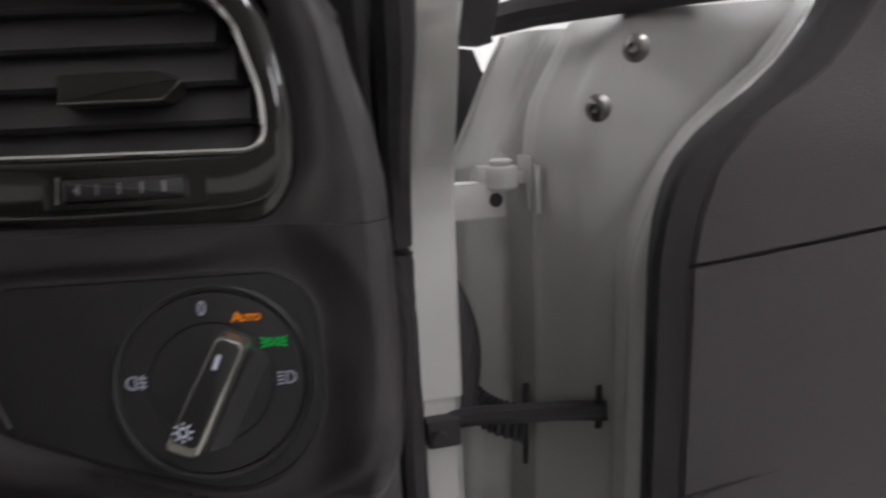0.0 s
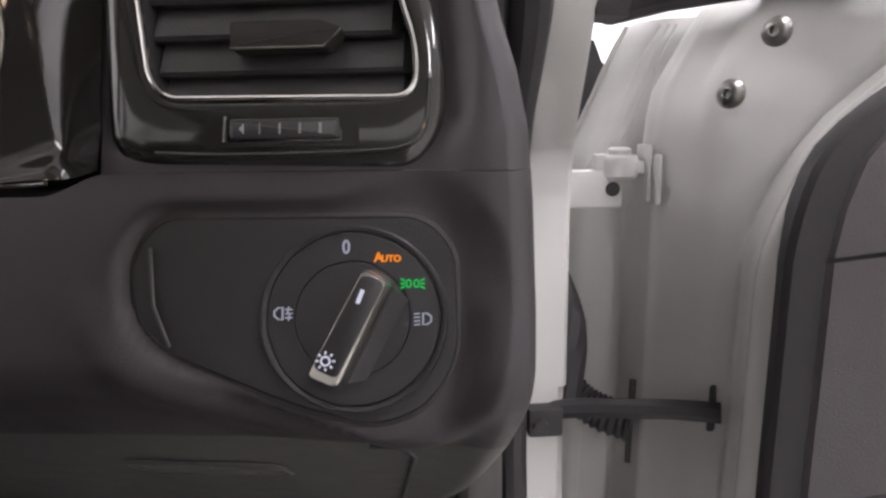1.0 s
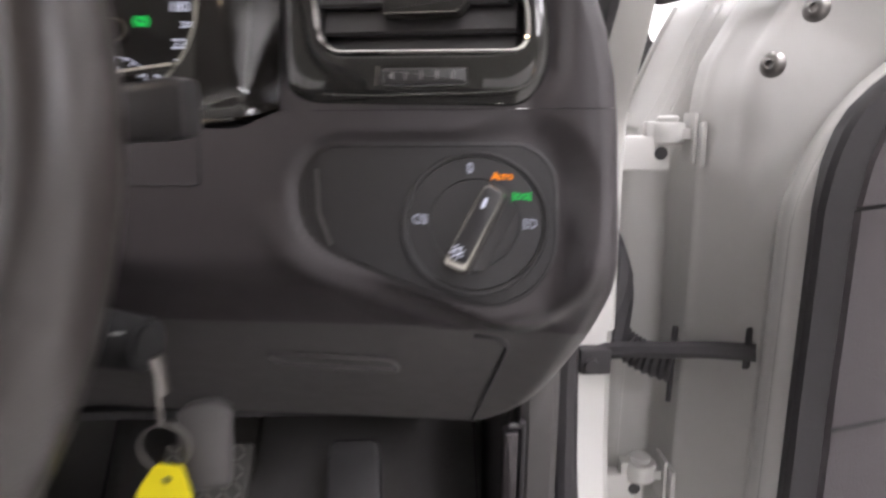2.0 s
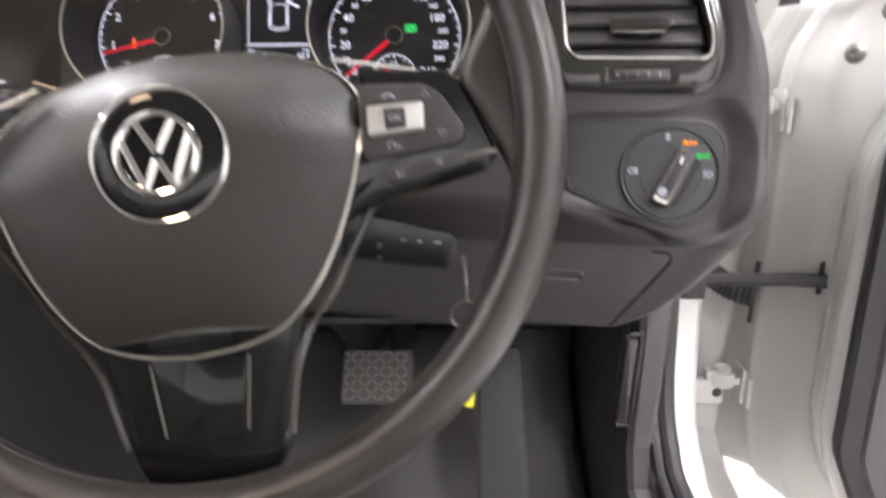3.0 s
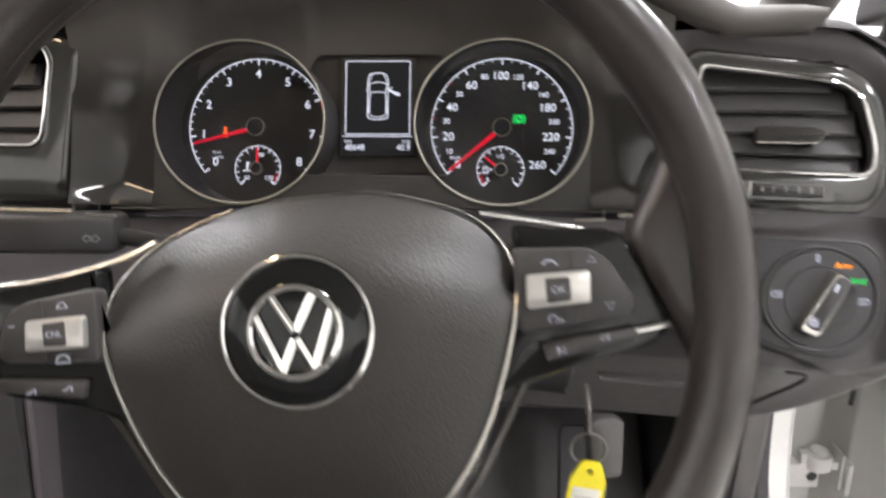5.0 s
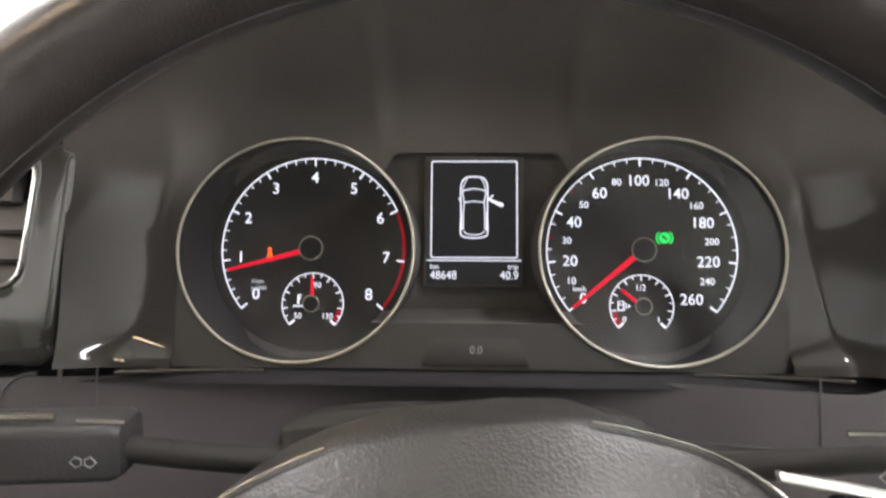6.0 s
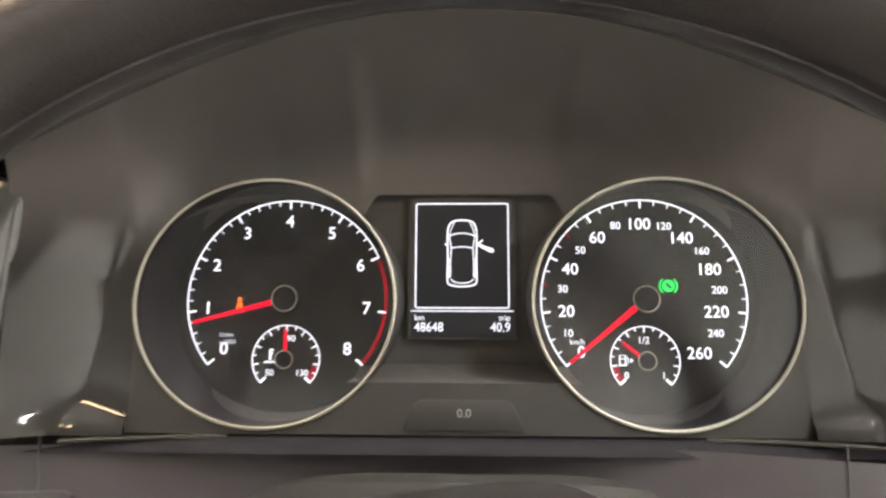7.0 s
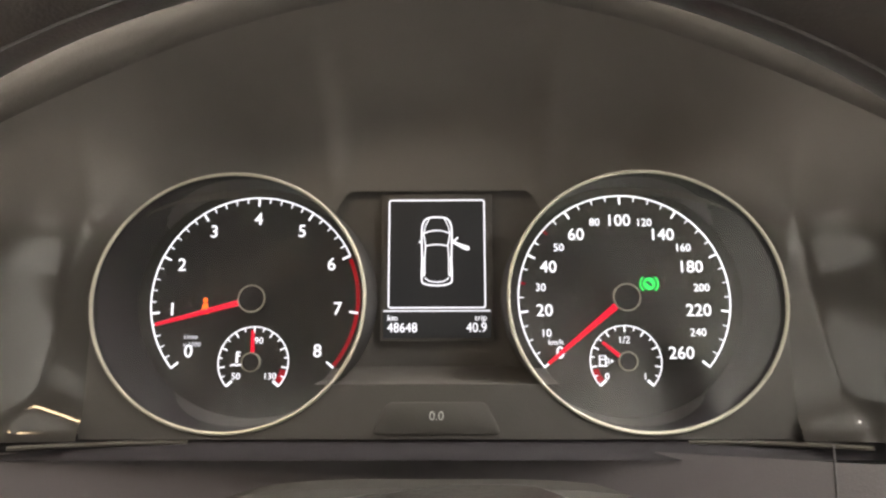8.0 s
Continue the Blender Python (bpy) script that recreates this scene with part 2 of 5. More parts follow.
def box(x0, x1, y0, y1, z0, z1, bev=0.0, bm=None):
    bm2 = bmesh.new()
    bmesh.ops.create_cube(bm2, size=1)
    for v in bm2.verts:
        v.co = (x0 + (v.co.x + 0.5) * (x1 - x0), y0 + (v.co.y + 0.5) * (y1 - y0), z0 + (v.co.z + 0.5) * (z1 - z0))
    if bev:
        bmesh.ops.bevel(bm2, geom=bm2.edges[:], offset=bev, segments=2, affect="EDGES", profile=0.6)
    if bm is None:
        return bm2
    tmp = bpy.data.meshes.new("tmp")
    bm2.to_mesh(tmp)
    bm2.free()
    bm.from_mesh(tmp)
    bpy.data.meshes.remove(tmp)
    return bm


def stroke(bm, pts, w, z, closed=False, h=0.0003):
    """A flat raised line of width w."""
    k = len(pts)
    left, right = [], []
    for i in range(k):
        a = Vector(pts[i - 1] if (i or closed) else pts[i])
        b = Vector(pts[(i + 1) % k] if (i < k - 1 or closed) else pts[i])
        t = (b - a).normalized()
        n = Vector((-t.y, t.x)) * w / 2
        p = Vector(pts[i])
        left.append(p + n)
        right.append(p - n)
    rings = [[(l.x, l.y, z), (l.x, l.y, z + h), (r.x, r.y, z + h), (r.x, r.y, z)] for l, r in zip(left, right)]
    if closed:
        rings.append(rings[0])
        loft(bm, rings, True)
    else:
        loft(bm, rings, True, True, True)
    return bm


def arc(cx, cy, r, a0, a1, n=24, squash=1.0):
    return [(cx + r * math.cos(radians(a0 + (a1 - a0) * i / n)), cy + squash * r * math.sin(radians(a0 + (a1 - a0) * i / n))) for i in range(n + 1)]


def oval(cx, cy, rx, ry, n=72):
    return [(cx + rx * math.cos(2 * math.pi * i / n), cy + ry * math.sin(2 * math.pi * i / n)) for i in range(n)]


def finish(ob, me, mat, angle=35):
    me.materials.append(M[mat] if isinstance(mat, str) else mat)
    me.shade_smooth()
    me.set_sharp_from_angle(angle=radians(angle))


def part(name, bm, mat, parent=None, label="", at=None, angle=35):
    me = bpy.data.meshes.new(name)
    bmesh.ops.recalc_face_normals(bm, faces=bm.faces[:])
    bm.to_mesh(me)
    bm.free()
    ob = new(name, me)
    finish(ob, me, mat, angle)
    if parent:
        ob.parent = parent
    if at is not None:
        ob.matrix_local = at
    if label:
        ob["label"] = label
    return ob


def thing(name, m, label, category, group="", kind=""):
    ob = new(name)
    ob.empty_display_size = 0.02
    ob.matrix_world = m
    return tagged(ob, label, category, group, kind)


def words(text, size, mat, parent, x, y, z, name="lettering", align="CENTER", bold=0.0, stretch=1.0):
    cu = bpy.data.curves.new(name, "FONT")
    cu.body, cu.size, cu.align_x, cu.align_y = text, size, align, "CENTER"
    cu.extrude, cu.offset, cu.resolution_u = 0.00012, bold, 3
    tmp = bpy.data.objects.new("tmp", cu)
    scene.collection.objects.link(tmp)
    bpy.context.view_layer.update()
    me = bpy.data.meshes.new_from_object(tmp.evaluated_get(bpy.context.evaluated_depsgraph_get()))
    bpy.data.objects.remove(tmp)
    bpy.data.curves.remove(cu)
    me.materials.clear()
    ob = new(name, me)
    me.materials.append(M[mat])
    ob.parent = parent
    ob.matrix_local = Matrix.Translation((x, y, z)) @ Matrix.Diagonal((stretch, 1, 1, 1))
    return ob


def basis(o, n, upish=(0, 0, 1)):
    """A frame at o whose z is n and whose y leans to upish."""
    z = Vector(n).normalized()
    x = Vector(upish).cross(z).normalized()
    y = z.cross(x)
    return Matrix(((x.x, y.x, z.x, o[0]), (x.y, y.y, z.y, o[1]), (x.z, y.z, z.z, o[2]), (0, 0, 0, 1)))


# ---- the room ----
def room():
    def wall(name, x0, x1, y0, y1, z0, z1, mat, label):
        tagged(part(name, box(x0, x1, y0, y1, z0, z1), mat), label, name.split("_")[0], kind="structure")
    wall("wall_north", -5.2, 5.2, 6.0, 6.2, 0, 3.4, "wall", "pale painted wall of the bright car hall")
    wall("wall_south", -5.2, 5.2, -6.2, -6.0, 0, 3.4, "wall", "pale painted wall closing the hall")
    wall("wall_east", 5.0, 5.2, -6.0, 6.0, 0, 3.4, "wall", "pale painted wall beside the open car door")
    wall("wall_west", -5.2, -5.0, -6.0, 6.0, 0, 3.4, "wall", "pale painted wall on the far side of the car")
    wall("ceiling", -5.2, 5.2, -6.2, 6.2, 3.4, 3.5, "wall", "white painted ceiling with lamp panels")
    fl = tagged(part("floor", box(-5.2, 5.2, -6.2, 6.2, -0.1, -0.006), "grout"), "hall floor of pale glossy square tiles", "floor", kind="structure")
    tile = slab(rounded([(-0.198, -0.198), (0.198, -0.198), (0.198, 0.198), (-0.198, 0.198)], 0.004, 1), -0.006, 0.0, 0.001)
    first = part("tile", tile, "tile", fl)
    first.matrix_local = Matrix.Translation((0.9, 0.9, 0))
    for i in range(8):
        for j in range(8):
            if (i, j) != (0, 0):
                o = first.copy()
                scene.collection.objects.link(o)
                o.parent = fl
                o.matrix_local = Matrix.Translation((0.9 + 0.4 * ((i + 3) % 8 - 3), 0.9 + 0.4 * ((j + 3) % 8 - 3), 0))
    rest = bmesh.new()
    for i in range(-14, 11):
        for j in range(-17, 13):
            if not (-3 <= i < 5 and -3 <= j < 5):
                x, y = 0.9 + 0.4 * i, 0.9 + 0.4 * j
                box(max(x - 0.198, -5.0), min(x + 0.198, 5.0), max(y - 0.198, -6.0), min(y + 0.198, 6.0), -0.006, 0.0, 0, rest)
    tagged(part("tile_field", rest, "tile", fl), kind="stuff")
    # added lamps: their spots are chosen for how they light door, pillar and dash
    for x, rows in ((-4.2, (-3.0, -0.6)), (-2.6, (2.2, 4.6)), (-0.9, (4.6,)), (1.3, (-4.4, -0.6, 2.2, 4.6)), (3.2, (-2.4, 2.2, 4.6))):
        for y in rows:
            lamp = thing("ceiling_light", pose(x, y, 3.36), "long white ceiling lamp with a lit diffuser, added to light the car", "ceiling light", "hall lamps")
            part("diffuser", slab(rounded([(-0.14, -0.7), (0.14, -0.7), (0.14, 0.7), (-0.14, 0.7)], 0.02), 0.0, 0.02, 0.004), "lamp", lamp, "glowing white diffuser")
            part("housing", plate(rounded([(-0.17, -0.73), (0.17, -0.73), (0.17, 0.73), (-0.17, 0.73)], 0.02), [rounded([(-0.142, -0.702), (0.142, -0.702), (0.142, 0.702), (-0.142, 0.702)], 0.02)], -0.005, 0.04), "wall", lamp)


room()


# ---- the car's shell ----
def side_profile(pts, x0, x1, bm=None, bev=0.006):
    """An outline in (y, z) thickened from x0 to x1, its far edge chamfered."""
    bm = bm or bmesh.new()
    q = inset(pts, bev)
    rings = [[(x0, *p) for p in q], [(x0 + bev, *p) for p in pts], [(x1 - bev, *p) for p in pts], [(x1, *p) for p in q]]
    loft(bm, rings, True, True, True)
    return bm


def car_body():
    car = thing("car", pose(0, 0, 0), "white car with its driver's door standing open", "car")
    edge = smooth([(0.18, 0.905), (0.180, 0.86), (0.180, 0.80), (0.180, 0.66), (0.176, 0.59), (0.160, 0.525), (0.128, 0.488), (0.075, 0.463), (-0.2, 0.446), (-1.3, 0.44)], 6)
    part("door_pillar", side_profile(edge + [(-1.3, 0.30), (0.42, 0.30), (0.42, 0.905)], 0.383, 0.420), "paint", car, "white painted hinge pillar and sill")
    outer = smooth([(0.270, 0.87), (0.270, 0.80), (0.266, 0.60), (0.25, 0.52), (0.215, 0.468), (0.15, 0.436), (-0.1, 0.415), (-1.3, 0.41)], 6)
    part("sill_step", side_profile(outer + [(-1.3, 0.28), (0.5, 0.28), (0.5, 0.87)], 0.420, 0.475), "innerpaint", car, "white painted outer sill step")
    part("fender", side_profile([(0.345, 0.34), (1.2, 0.34), (1.2, 0.92), (0.38, 0.955), (0.345, 0.945)], 0.475, 0.52), "paint", car, "white front fender behind the hinges")
    part("windscreen_post", tube([(0.345, 0.22, 0.99), (0.36, 0.16, 1.06), (0.40, -0.06, 1.28), (0.42, -0.30, 1.40)], [0.030, 0.030, 0.030, 0.03], 14), "dash_low", car, "dark trimmed windscreen post")
    part("roof", plate([(-1.12, -2.0), (0.46, -2.0), (0.46, -0.35), (-1.12, -0.35)], [], 1.40, 1.44), "headliner", car, "grey cloth headliner")
    part("far_side", box(-1.16, -1.12, -2.0, 0.9, 0.3, 0.98, 0.01), "headliner", car)
    part("far_post", box(-1.16, -1.12, -0.9, -0.75, 0.98, 1.40, 0.01), "headliner", car)
    part("rear_wall", box(-1.12, 0.44, -2.04, -2.0, 0.3, 0.98, 0.01), "headliner", car)
    part("near_rear_side", box(0.40, 0.46, -2.0, -1.02, 0.3, 0.98, 0.01), "headliner", car)
    part("bonnet", box(-1.15, 0.44, 0.62, 1.7, 0.93, 0.96, 0.012), "paint", car, "white bonnet beyond the windscreen")
    part("firewall", box(-1.12, 0.37, 0.47, 0.50, 0.30, 0.98), "carpet", car, "dark carpeted front bulkhead")
    part("floor_pan", box(-1.12, 0.37, -2.0, 0.47, 0.26, 0.30), "carpet", car, "dark carpeted footwell floor")
    # windscreen pillar: it bends back over the driver above the hinge pillar
    def lean_strip(x0, x1, wide, bm=None):
        bm = bm or bmesh.new()
        path = smooth([(0.383, 0.1790, 0.71), (0.383, 0.1788, 0.84), (0.383, 0.1765, 0.87), (0.381, 0.163, 0.90), (0.377, 0.125, 0.925), (0.371, 0.077, 0.95), (0.366, 0.035, 0.975), (0.364, 0.013, 1.0), (0.361, -0.015, 1.04), (0.356, -0.07, 1.12), (0.34, -0.22, 1.30), (0.33, -0.36, 1.42)], 5)
        rings = []
        for x, y, z in path:
            w = 0.027 + 0.011 * min(1, max(0, (0.975 - z) / 0.075)) if wide else 0.0
            rings.append([(x + x0, y + 0.03, z + 0.012), (x + x0, y + 0.002, z), (x + x0 + 0.002, y, z), (x + w + x1 - 0.003, y, z), (x + w + x1, y + 0.003, z), (x + w + x1, y + 0.05, z + 0.012)])
        loft(bm, rings, False)
        return bm
    part("windscreen_pillar", lean_strip(0.0, 0.0, True), "paint", car, "white painted pillar leaning back beside the dashboard")
    bl = bmesh.new()
    loft(bl, [[(x, y, z) for x, y in ((0.3925 + dx, 0.034 - dy), (0.4125 + dx, 0.044 - dy), (0.4125 + dx, 0.075 - dy), (0.3925 + dx, 0.060 - dy))] for z, dx, dy in ((0.9735, 0.001, -0.002), (0.976, 0, 0), (1.0, 0.001, 0.018), (1.04, 0.002, 0.05), (1.12, 0.0, 0.11))], True, True, True)
    part("corner_seal", bl, "rubber", car, "black rubber corner piece on the pillar")
    gk = bmesh.new()
    gasket = [(0.424, 0.74), (0.52, 0.74), (0.52, 0.93), (0.4874, 0.9716), (0.4796, 0.9907), (0.424, 0.999)]
    loft(gk, [[(x, y, z) for x, z in gasket] for y in (0.325, 0.335)], True, True, True)
    part("fender_gasket", gk, "rubber", car, "dark rubber gasket between fender and pillar")
    # rubber door seal along the opening
    seal = smooth([(0.348, -0.060, 1.12), (0.351, -0.022, 1.05), (0.354, 0.002, 1.005), (0.357, 0.024, 0.975), (0.362, 0.066, 0.950), (0.368, 0.115, 0.925), (0.373, 0.152, 0.90), (0.374, 0.167, 0.86), (0.374, 0.168, 0.80), (0.375, 0.166, 0.66), (0.376, 0.156, 0.565), (0.376, 0.122, 0.510), (0.377, 0.06, 0.480), (0.377, -0.25, 0.463), (0.377, -1.3, 0.455)], 8)
    part("door_seal", tube(seal, 0.011, 10), "rubber", car, "black rubber door seal")
    seal2 = [(x - 0.018, y - 0.008, z + 0.005) for x, y, z in seal]
    part("seal_lip", tube(seal2, 0.006, 8), "rubber", car)
    return car


CAR = car_body()


def reading_lamp():
    """The courtesy lamp in the headliner, lit while the door stands open."""
    r = thing("reading_lamp", pose(-0.36, -0.44, 1.398), "lit warm courtesy lamp in the grey headliner", "ceiling lamp")
    part("lamp_housing", plate(rounded([(-0.10, -0.05), (0.10, -0.05), (0.10, 0.05), (-0.10, 0.05)], 0.02), [rounded([(-0.075, -0.028), (0.075, -0.028), (0.075, 0.028), (-0.075, 0.028)], 0.012)], -0.014, 0.003), "headliner", r)
    part("lamp_lens", slab(rounded([(-0.074, -0.027), (0.074, -0.027), (0.074, 0.027), (-0.074, 0.027)], 0.012), -0.009, 0.0, 0.001), "reading", r, "glowing warm lens")


reading_lamp()


# ---- dashboard ----
def dash_y(x, z):
    """The dashboard's face: how far ahead it lies at x, z."""
    zz = max(z, 0.83)
    y = -0.0905 + 0.25 * (zz - 0.86) - (0.136 * (x - 0.273) if x > 0 else -0.136 * 0.273 - 0.07 * x)
    d = max(0.0, 0.845 - z)
    y += 1.25 * d * d / (d + 0.03)
    t = min(1, max(0, (x - 0.296) / 0.026))
    return y - 0.0075 * t * t * (3 - 2 * t)


def lerp_table(v, table):
    if v <= table[0][0]:
        return table[0][1]
    for (a, p), (b, q) in zip(table, table[1:]):
        if v <= b:
            return p + (q - p) * (v - a) / (b - a)
    return table[-1][1]


RIGHT_EDGE = [(0.68, 0.296), (0.69, 0.306), (0.70, 0.312), (0.72, 0.319), (0.74, 0.323), (0.77, 0.327), (0.80, 0.3305), (0.83, 0.333), (0.86, 0.335), (0.89, 0.3355), (0.92, 0.335), (0.94, 0.332), (0.955, 0.328), (0.97, 0.325), (0.985, 0.319), (1.0, 0.308), (1.009, 0.296), (1.0145, 0.282)]
TOP_T = [(0.20, 1.0095), (0.262, 1.0135), (0.282, 1.0135), (0.296, 1.008), (0.308, 0.999), (0.319, 0.984), (0.326, 0.970)]


def sheet(rows, zs, xl, cols, extra, bm=None, roll=0.009, rise=0.0):
    """A dashboard skin: rows of constant height between xl and the rounded right end, rolled back there."""
    bm = bm or bmesh.new()
    grid = []
    for z in zs:
        xr = lerp_table(z, RIGHT_EDGE)
        line = []
        for i in range(cols + 1):
            s = i / cols
            s = 1 - (1 - s) ** 1.3
            x = xl + s * (xr - roll - xl)
            t = min(1, max(0, (x - 0.165) / 0.025))
            zz = z + rise * t * t * (3 - 2 * t) * (z - zs[0]) / (zs[-1] - zs[0])
            line.append((x, dash_y(x, zz) + extra(x, zz), zz))
        x0, y0, z = line[-1]
        for a in (22, 45, 68, 90):
            line.append((x0 + roll * math.sin(radians(a)), y0 + roll * (1 - math.cos(radians(a))), z))
        line.append((x0 + roll, 0.16, z))
        grid.append(line)
    loft(bm, grid, False)
    return bm


SW = basis((0.274, -0.0900, 0.8590), (-0.142, -1, 0.26))
VT = basis((0.2538, -0.0708, 0.9330), (-0.160, -1, 0.2))
SW_IN = SW.inverted()
VT_IN = VT.inverted()
PANEL = [(-0.070, 0.036), (0.024, 0.036), (0.036, 0.024), (0.037, -0.014), (0.026, -0.031), (0.008, -0.038), (-0.020, -0.0315), (-0.066, -0.014), (-0.078, -0.002), (-0.081, 0.020)]


def inside(p, poly):
    hit = False
    for i in range(len(poly)):
        (x1, y1), (x2, y2) = poly[i - 1], poly[i]
        if (y1 > p[1]) != (y2 > p[1]) and p[0] < (x2 - x1) * (p[1] - y1) / (y2 - y1) + x1:
            hit = not hit
    return hit


def off_outline(p, poly):
    """Distance of p from the outline, negative inside."""
    q = Vector(p)
    best = 9.0
    for i in range(len(poly)):
        a, b = Vector(poly[i - 1]), Vector(poly[i])
        d = b - a
        t = min(1, max(0, (q - a).dot(d) / d.length_squared))
        best = min(best, (q - a - d * t).length)
    return -best if inside(p, poly) else best


VENT_BEZEL = [(-0.064, -0.0255), (0.045, -0.0255), (0.0540, -0.012), (0.0545, 0.016), (0.0460, 0.046), (0.030, 0.061), (-0.058, 0.072), (-0.066, 0.060)]


def dashboard():
    d = thing("dashboard", pose(0, 0, 0), "dark grey grained plastic dashboard with black glossy trim", "dashboard")

    brim = rounded(PANEL, 0.012, 4)

    def low_extra(x, z):
        p = SW_IN @ Vector((x, dash_y(x, z), z))
        if not (-0.12 < p.x < 0.07 and -0.075 < p.y < 0.06):
            return 0.0
        d = off_outline((p.x, p.y), brim)
        g = min(1, max(0, (p.x + 0.015) / 0.045))
        reach = 0.0045 + 0.0135 * g * g * (3 - 2 * g)
        t = 1 - min(1, max(0, d / reach))
        flat = SW.translation.y + 0.0022 + (-0.142 * (x - SW.translation.x) + 0.26 * (z - SW.translation.z))
        roll = 0.0040 * math.exp(-((d - 0.012) / 0.0065) ** 2) * min(1, max(0, (0.010 - p.y) / 0.025)) if d > 0 else 0.0
        return t * t * (3 - 2 * t) * (flat - dash_y(x, z)) - roll
    part("lower_panel", sheet(0, [0.804 + 0.0016 * i for i in range(61)], -0.75, 300, low_extra, rise=0.0075), "dash", d, "dark grained lower dashboard panel", angle=50)
    part("storage_lid", sheet(0, [0.680 + 0.004 * i for i in range(32)], -0.75, 120, lambda x, z: 0.0), "lid", d, "grey hard plastic storage lid and knee panel", angle=50)

    def up_extra(x, z):
        p = VT_IN @ Vector((x, dash_y(x, z), z))
        if -0.056 < p.x < 0.046 and -0.015 < p.y < 0.062 and inside((p.x, p.y), VENT_BEZEL):
            return 0.06
        if p.y < -0.020:
            return 0.0
        d = off_outline((p.x, p.y), VENT_BEZEL)
        t = min(1, max(0, d / 0.012))
        return 0.0035 * (1 - t * t * (3 - 2 * t)) * min(1, (p.y + 0.020) / 0.012)
    part("vent_panel", sheet(0, [0.9077 + 0.0025 * i for i in range(43)], 0.188, 90, up_extra), "dash", d, "dark grained panel round the side air vent", angle=50)
    # top pad
    bm = bmesh.new()
    rows = []
    for y, dz in ((-0.052, 0.0), (-0.046, 0.004), (-0.03, 0.007), (0.05, 0.012), (0.2, 0.014), (0.45, 0.004), (0.62, -0.02)):
        row = []
        for i in range(75):
            x = -1.1 + (1.1 + 0.325) * i / 74
            row.append((x, (y if abs(x) > 0.2 else max(y, 0.12)) - 0.12 * max(0, abs(x) - 0.22), lerp_table(x, TOP_T) + dz))
        rows.append(row)
    loft(bm, rows, False)
    part("top_pad", bm, "dash", d, "dark soft dashboard top")
    # groove under the glossy band, storage lid seam, its recessed pull
    part("underside", box(-0.75, 0.290, 0.104, 0.42, 0.672, 0.679), "black", d)
    seam = [(x, dash_y(x, z) - 0.0006, z) for x, z in smooth([(0.276, 0.7975), (0.287, 0.796), (0.2925, 0.790), (0.2935, 0.783), (0.2920, 0.765), (0.2895, 0.735), (0.2870, 0.705), (0.2850, 0.682)], 5)]
    part("lid_seam", tube(seam, 0.0014, 8), "black", d, "dark curved seam of the storage lid")
    pull = bmesh.new()
    rings = []
    for dd, off in ((0.0, -0.001), (0.004, -0.003), (0.008, 0.002), (0.010, 0.010)):
        o = rounded(inset([(0.166, 0.757), (0.238, 0.755), (0.234, 0.774), (0.160, 0.777)], dd), 0.006)
        rings.append([(x, dash_y(x, z) + off, z) for x, z in o])
    loft(pull, rings, True, False, True)
    part("lid_pull", pull, "lid", d, "recessed pull of the storage lid")
    part("panel_seam", tube([(-0.1775, dash_y(-0.1775, z) - 0.0003, z) for z in (0.906, 0.89, 0.874)], 0.0007, 6), "black", d)
    part("corner_seam", tube([(x, dash_y(x, z) - 0.0003, z) for x, z in smooth([(-0.205, 0.9018), (-0.2108, 0.9010), (-0.2173, 0.8980), (-0.2225, 0.8900), (-0.2240, 0.875)], 4)], 0.0010, 6), "black", d)
    part("panel_seam", tube([(0.150, dash_y(0.150, z) - 0.0002, z) for z in (0.906, 0.89, 0.876)], 0.0005, 6), "black", d)
    part("panel_seam", tube([(x, dash_y(x, 0.875) - 0.0002, 0.875) for x in (0.150, 0.12, 0.09)], 0.0005, 6), "black", d)
    return d


dashboard()


def kick_panel():
    k = thing("kick_panel", pose(0, 0, 0), "dark grey plastic footwell side panel with an upright slot", "side panel")
    part("side_skin", side_profile([(-0.30, 0.455), (0.05, 0.462), (0.100, 0.475), (0.116, 0.515), (0.114, 0.55), (0.104, 0.65), (0.102, 0.70), (0.102, 0.86), (0.46, 0.86), (0.46, 0.31), (-0.30, 0.31)], 0.3265, 0.357), "dash_low", k)
    bar = basis((0.3185, 0.1090, 0.6005), (0.02, -1, -0.138))
    part("slot_bar", slab(rounded([(-0.0075, -0.053), (0.0060, -0.053), (0.0060, 0.053), (-0.0060, 0.053)], 0.003), -0.012, 0.0, 0.003), "dash", k, "upright grey bar", at=bar)
    rim = smooth([(-0.002, 0.0575), (0.006, 0.0575), (0.0095, 0.053), (0.0095, -0.052), (0.005, -0.0575), (-0.006, -0.0575)], 4)
    part("slot_rim", tube([(x, y, -0.004) for x, y in rim], 0.0026, 8), "rubber", k, "black slot rim", at=bar)
    part("fuse_lid", side_profile(rounded([(0.16, 0.55), (0.30, 0.55), (0.28, 0.66), (0.14, 0.66)], 0.01), 0.3205, 0.3275, bev=0.002), "dash_low", k)


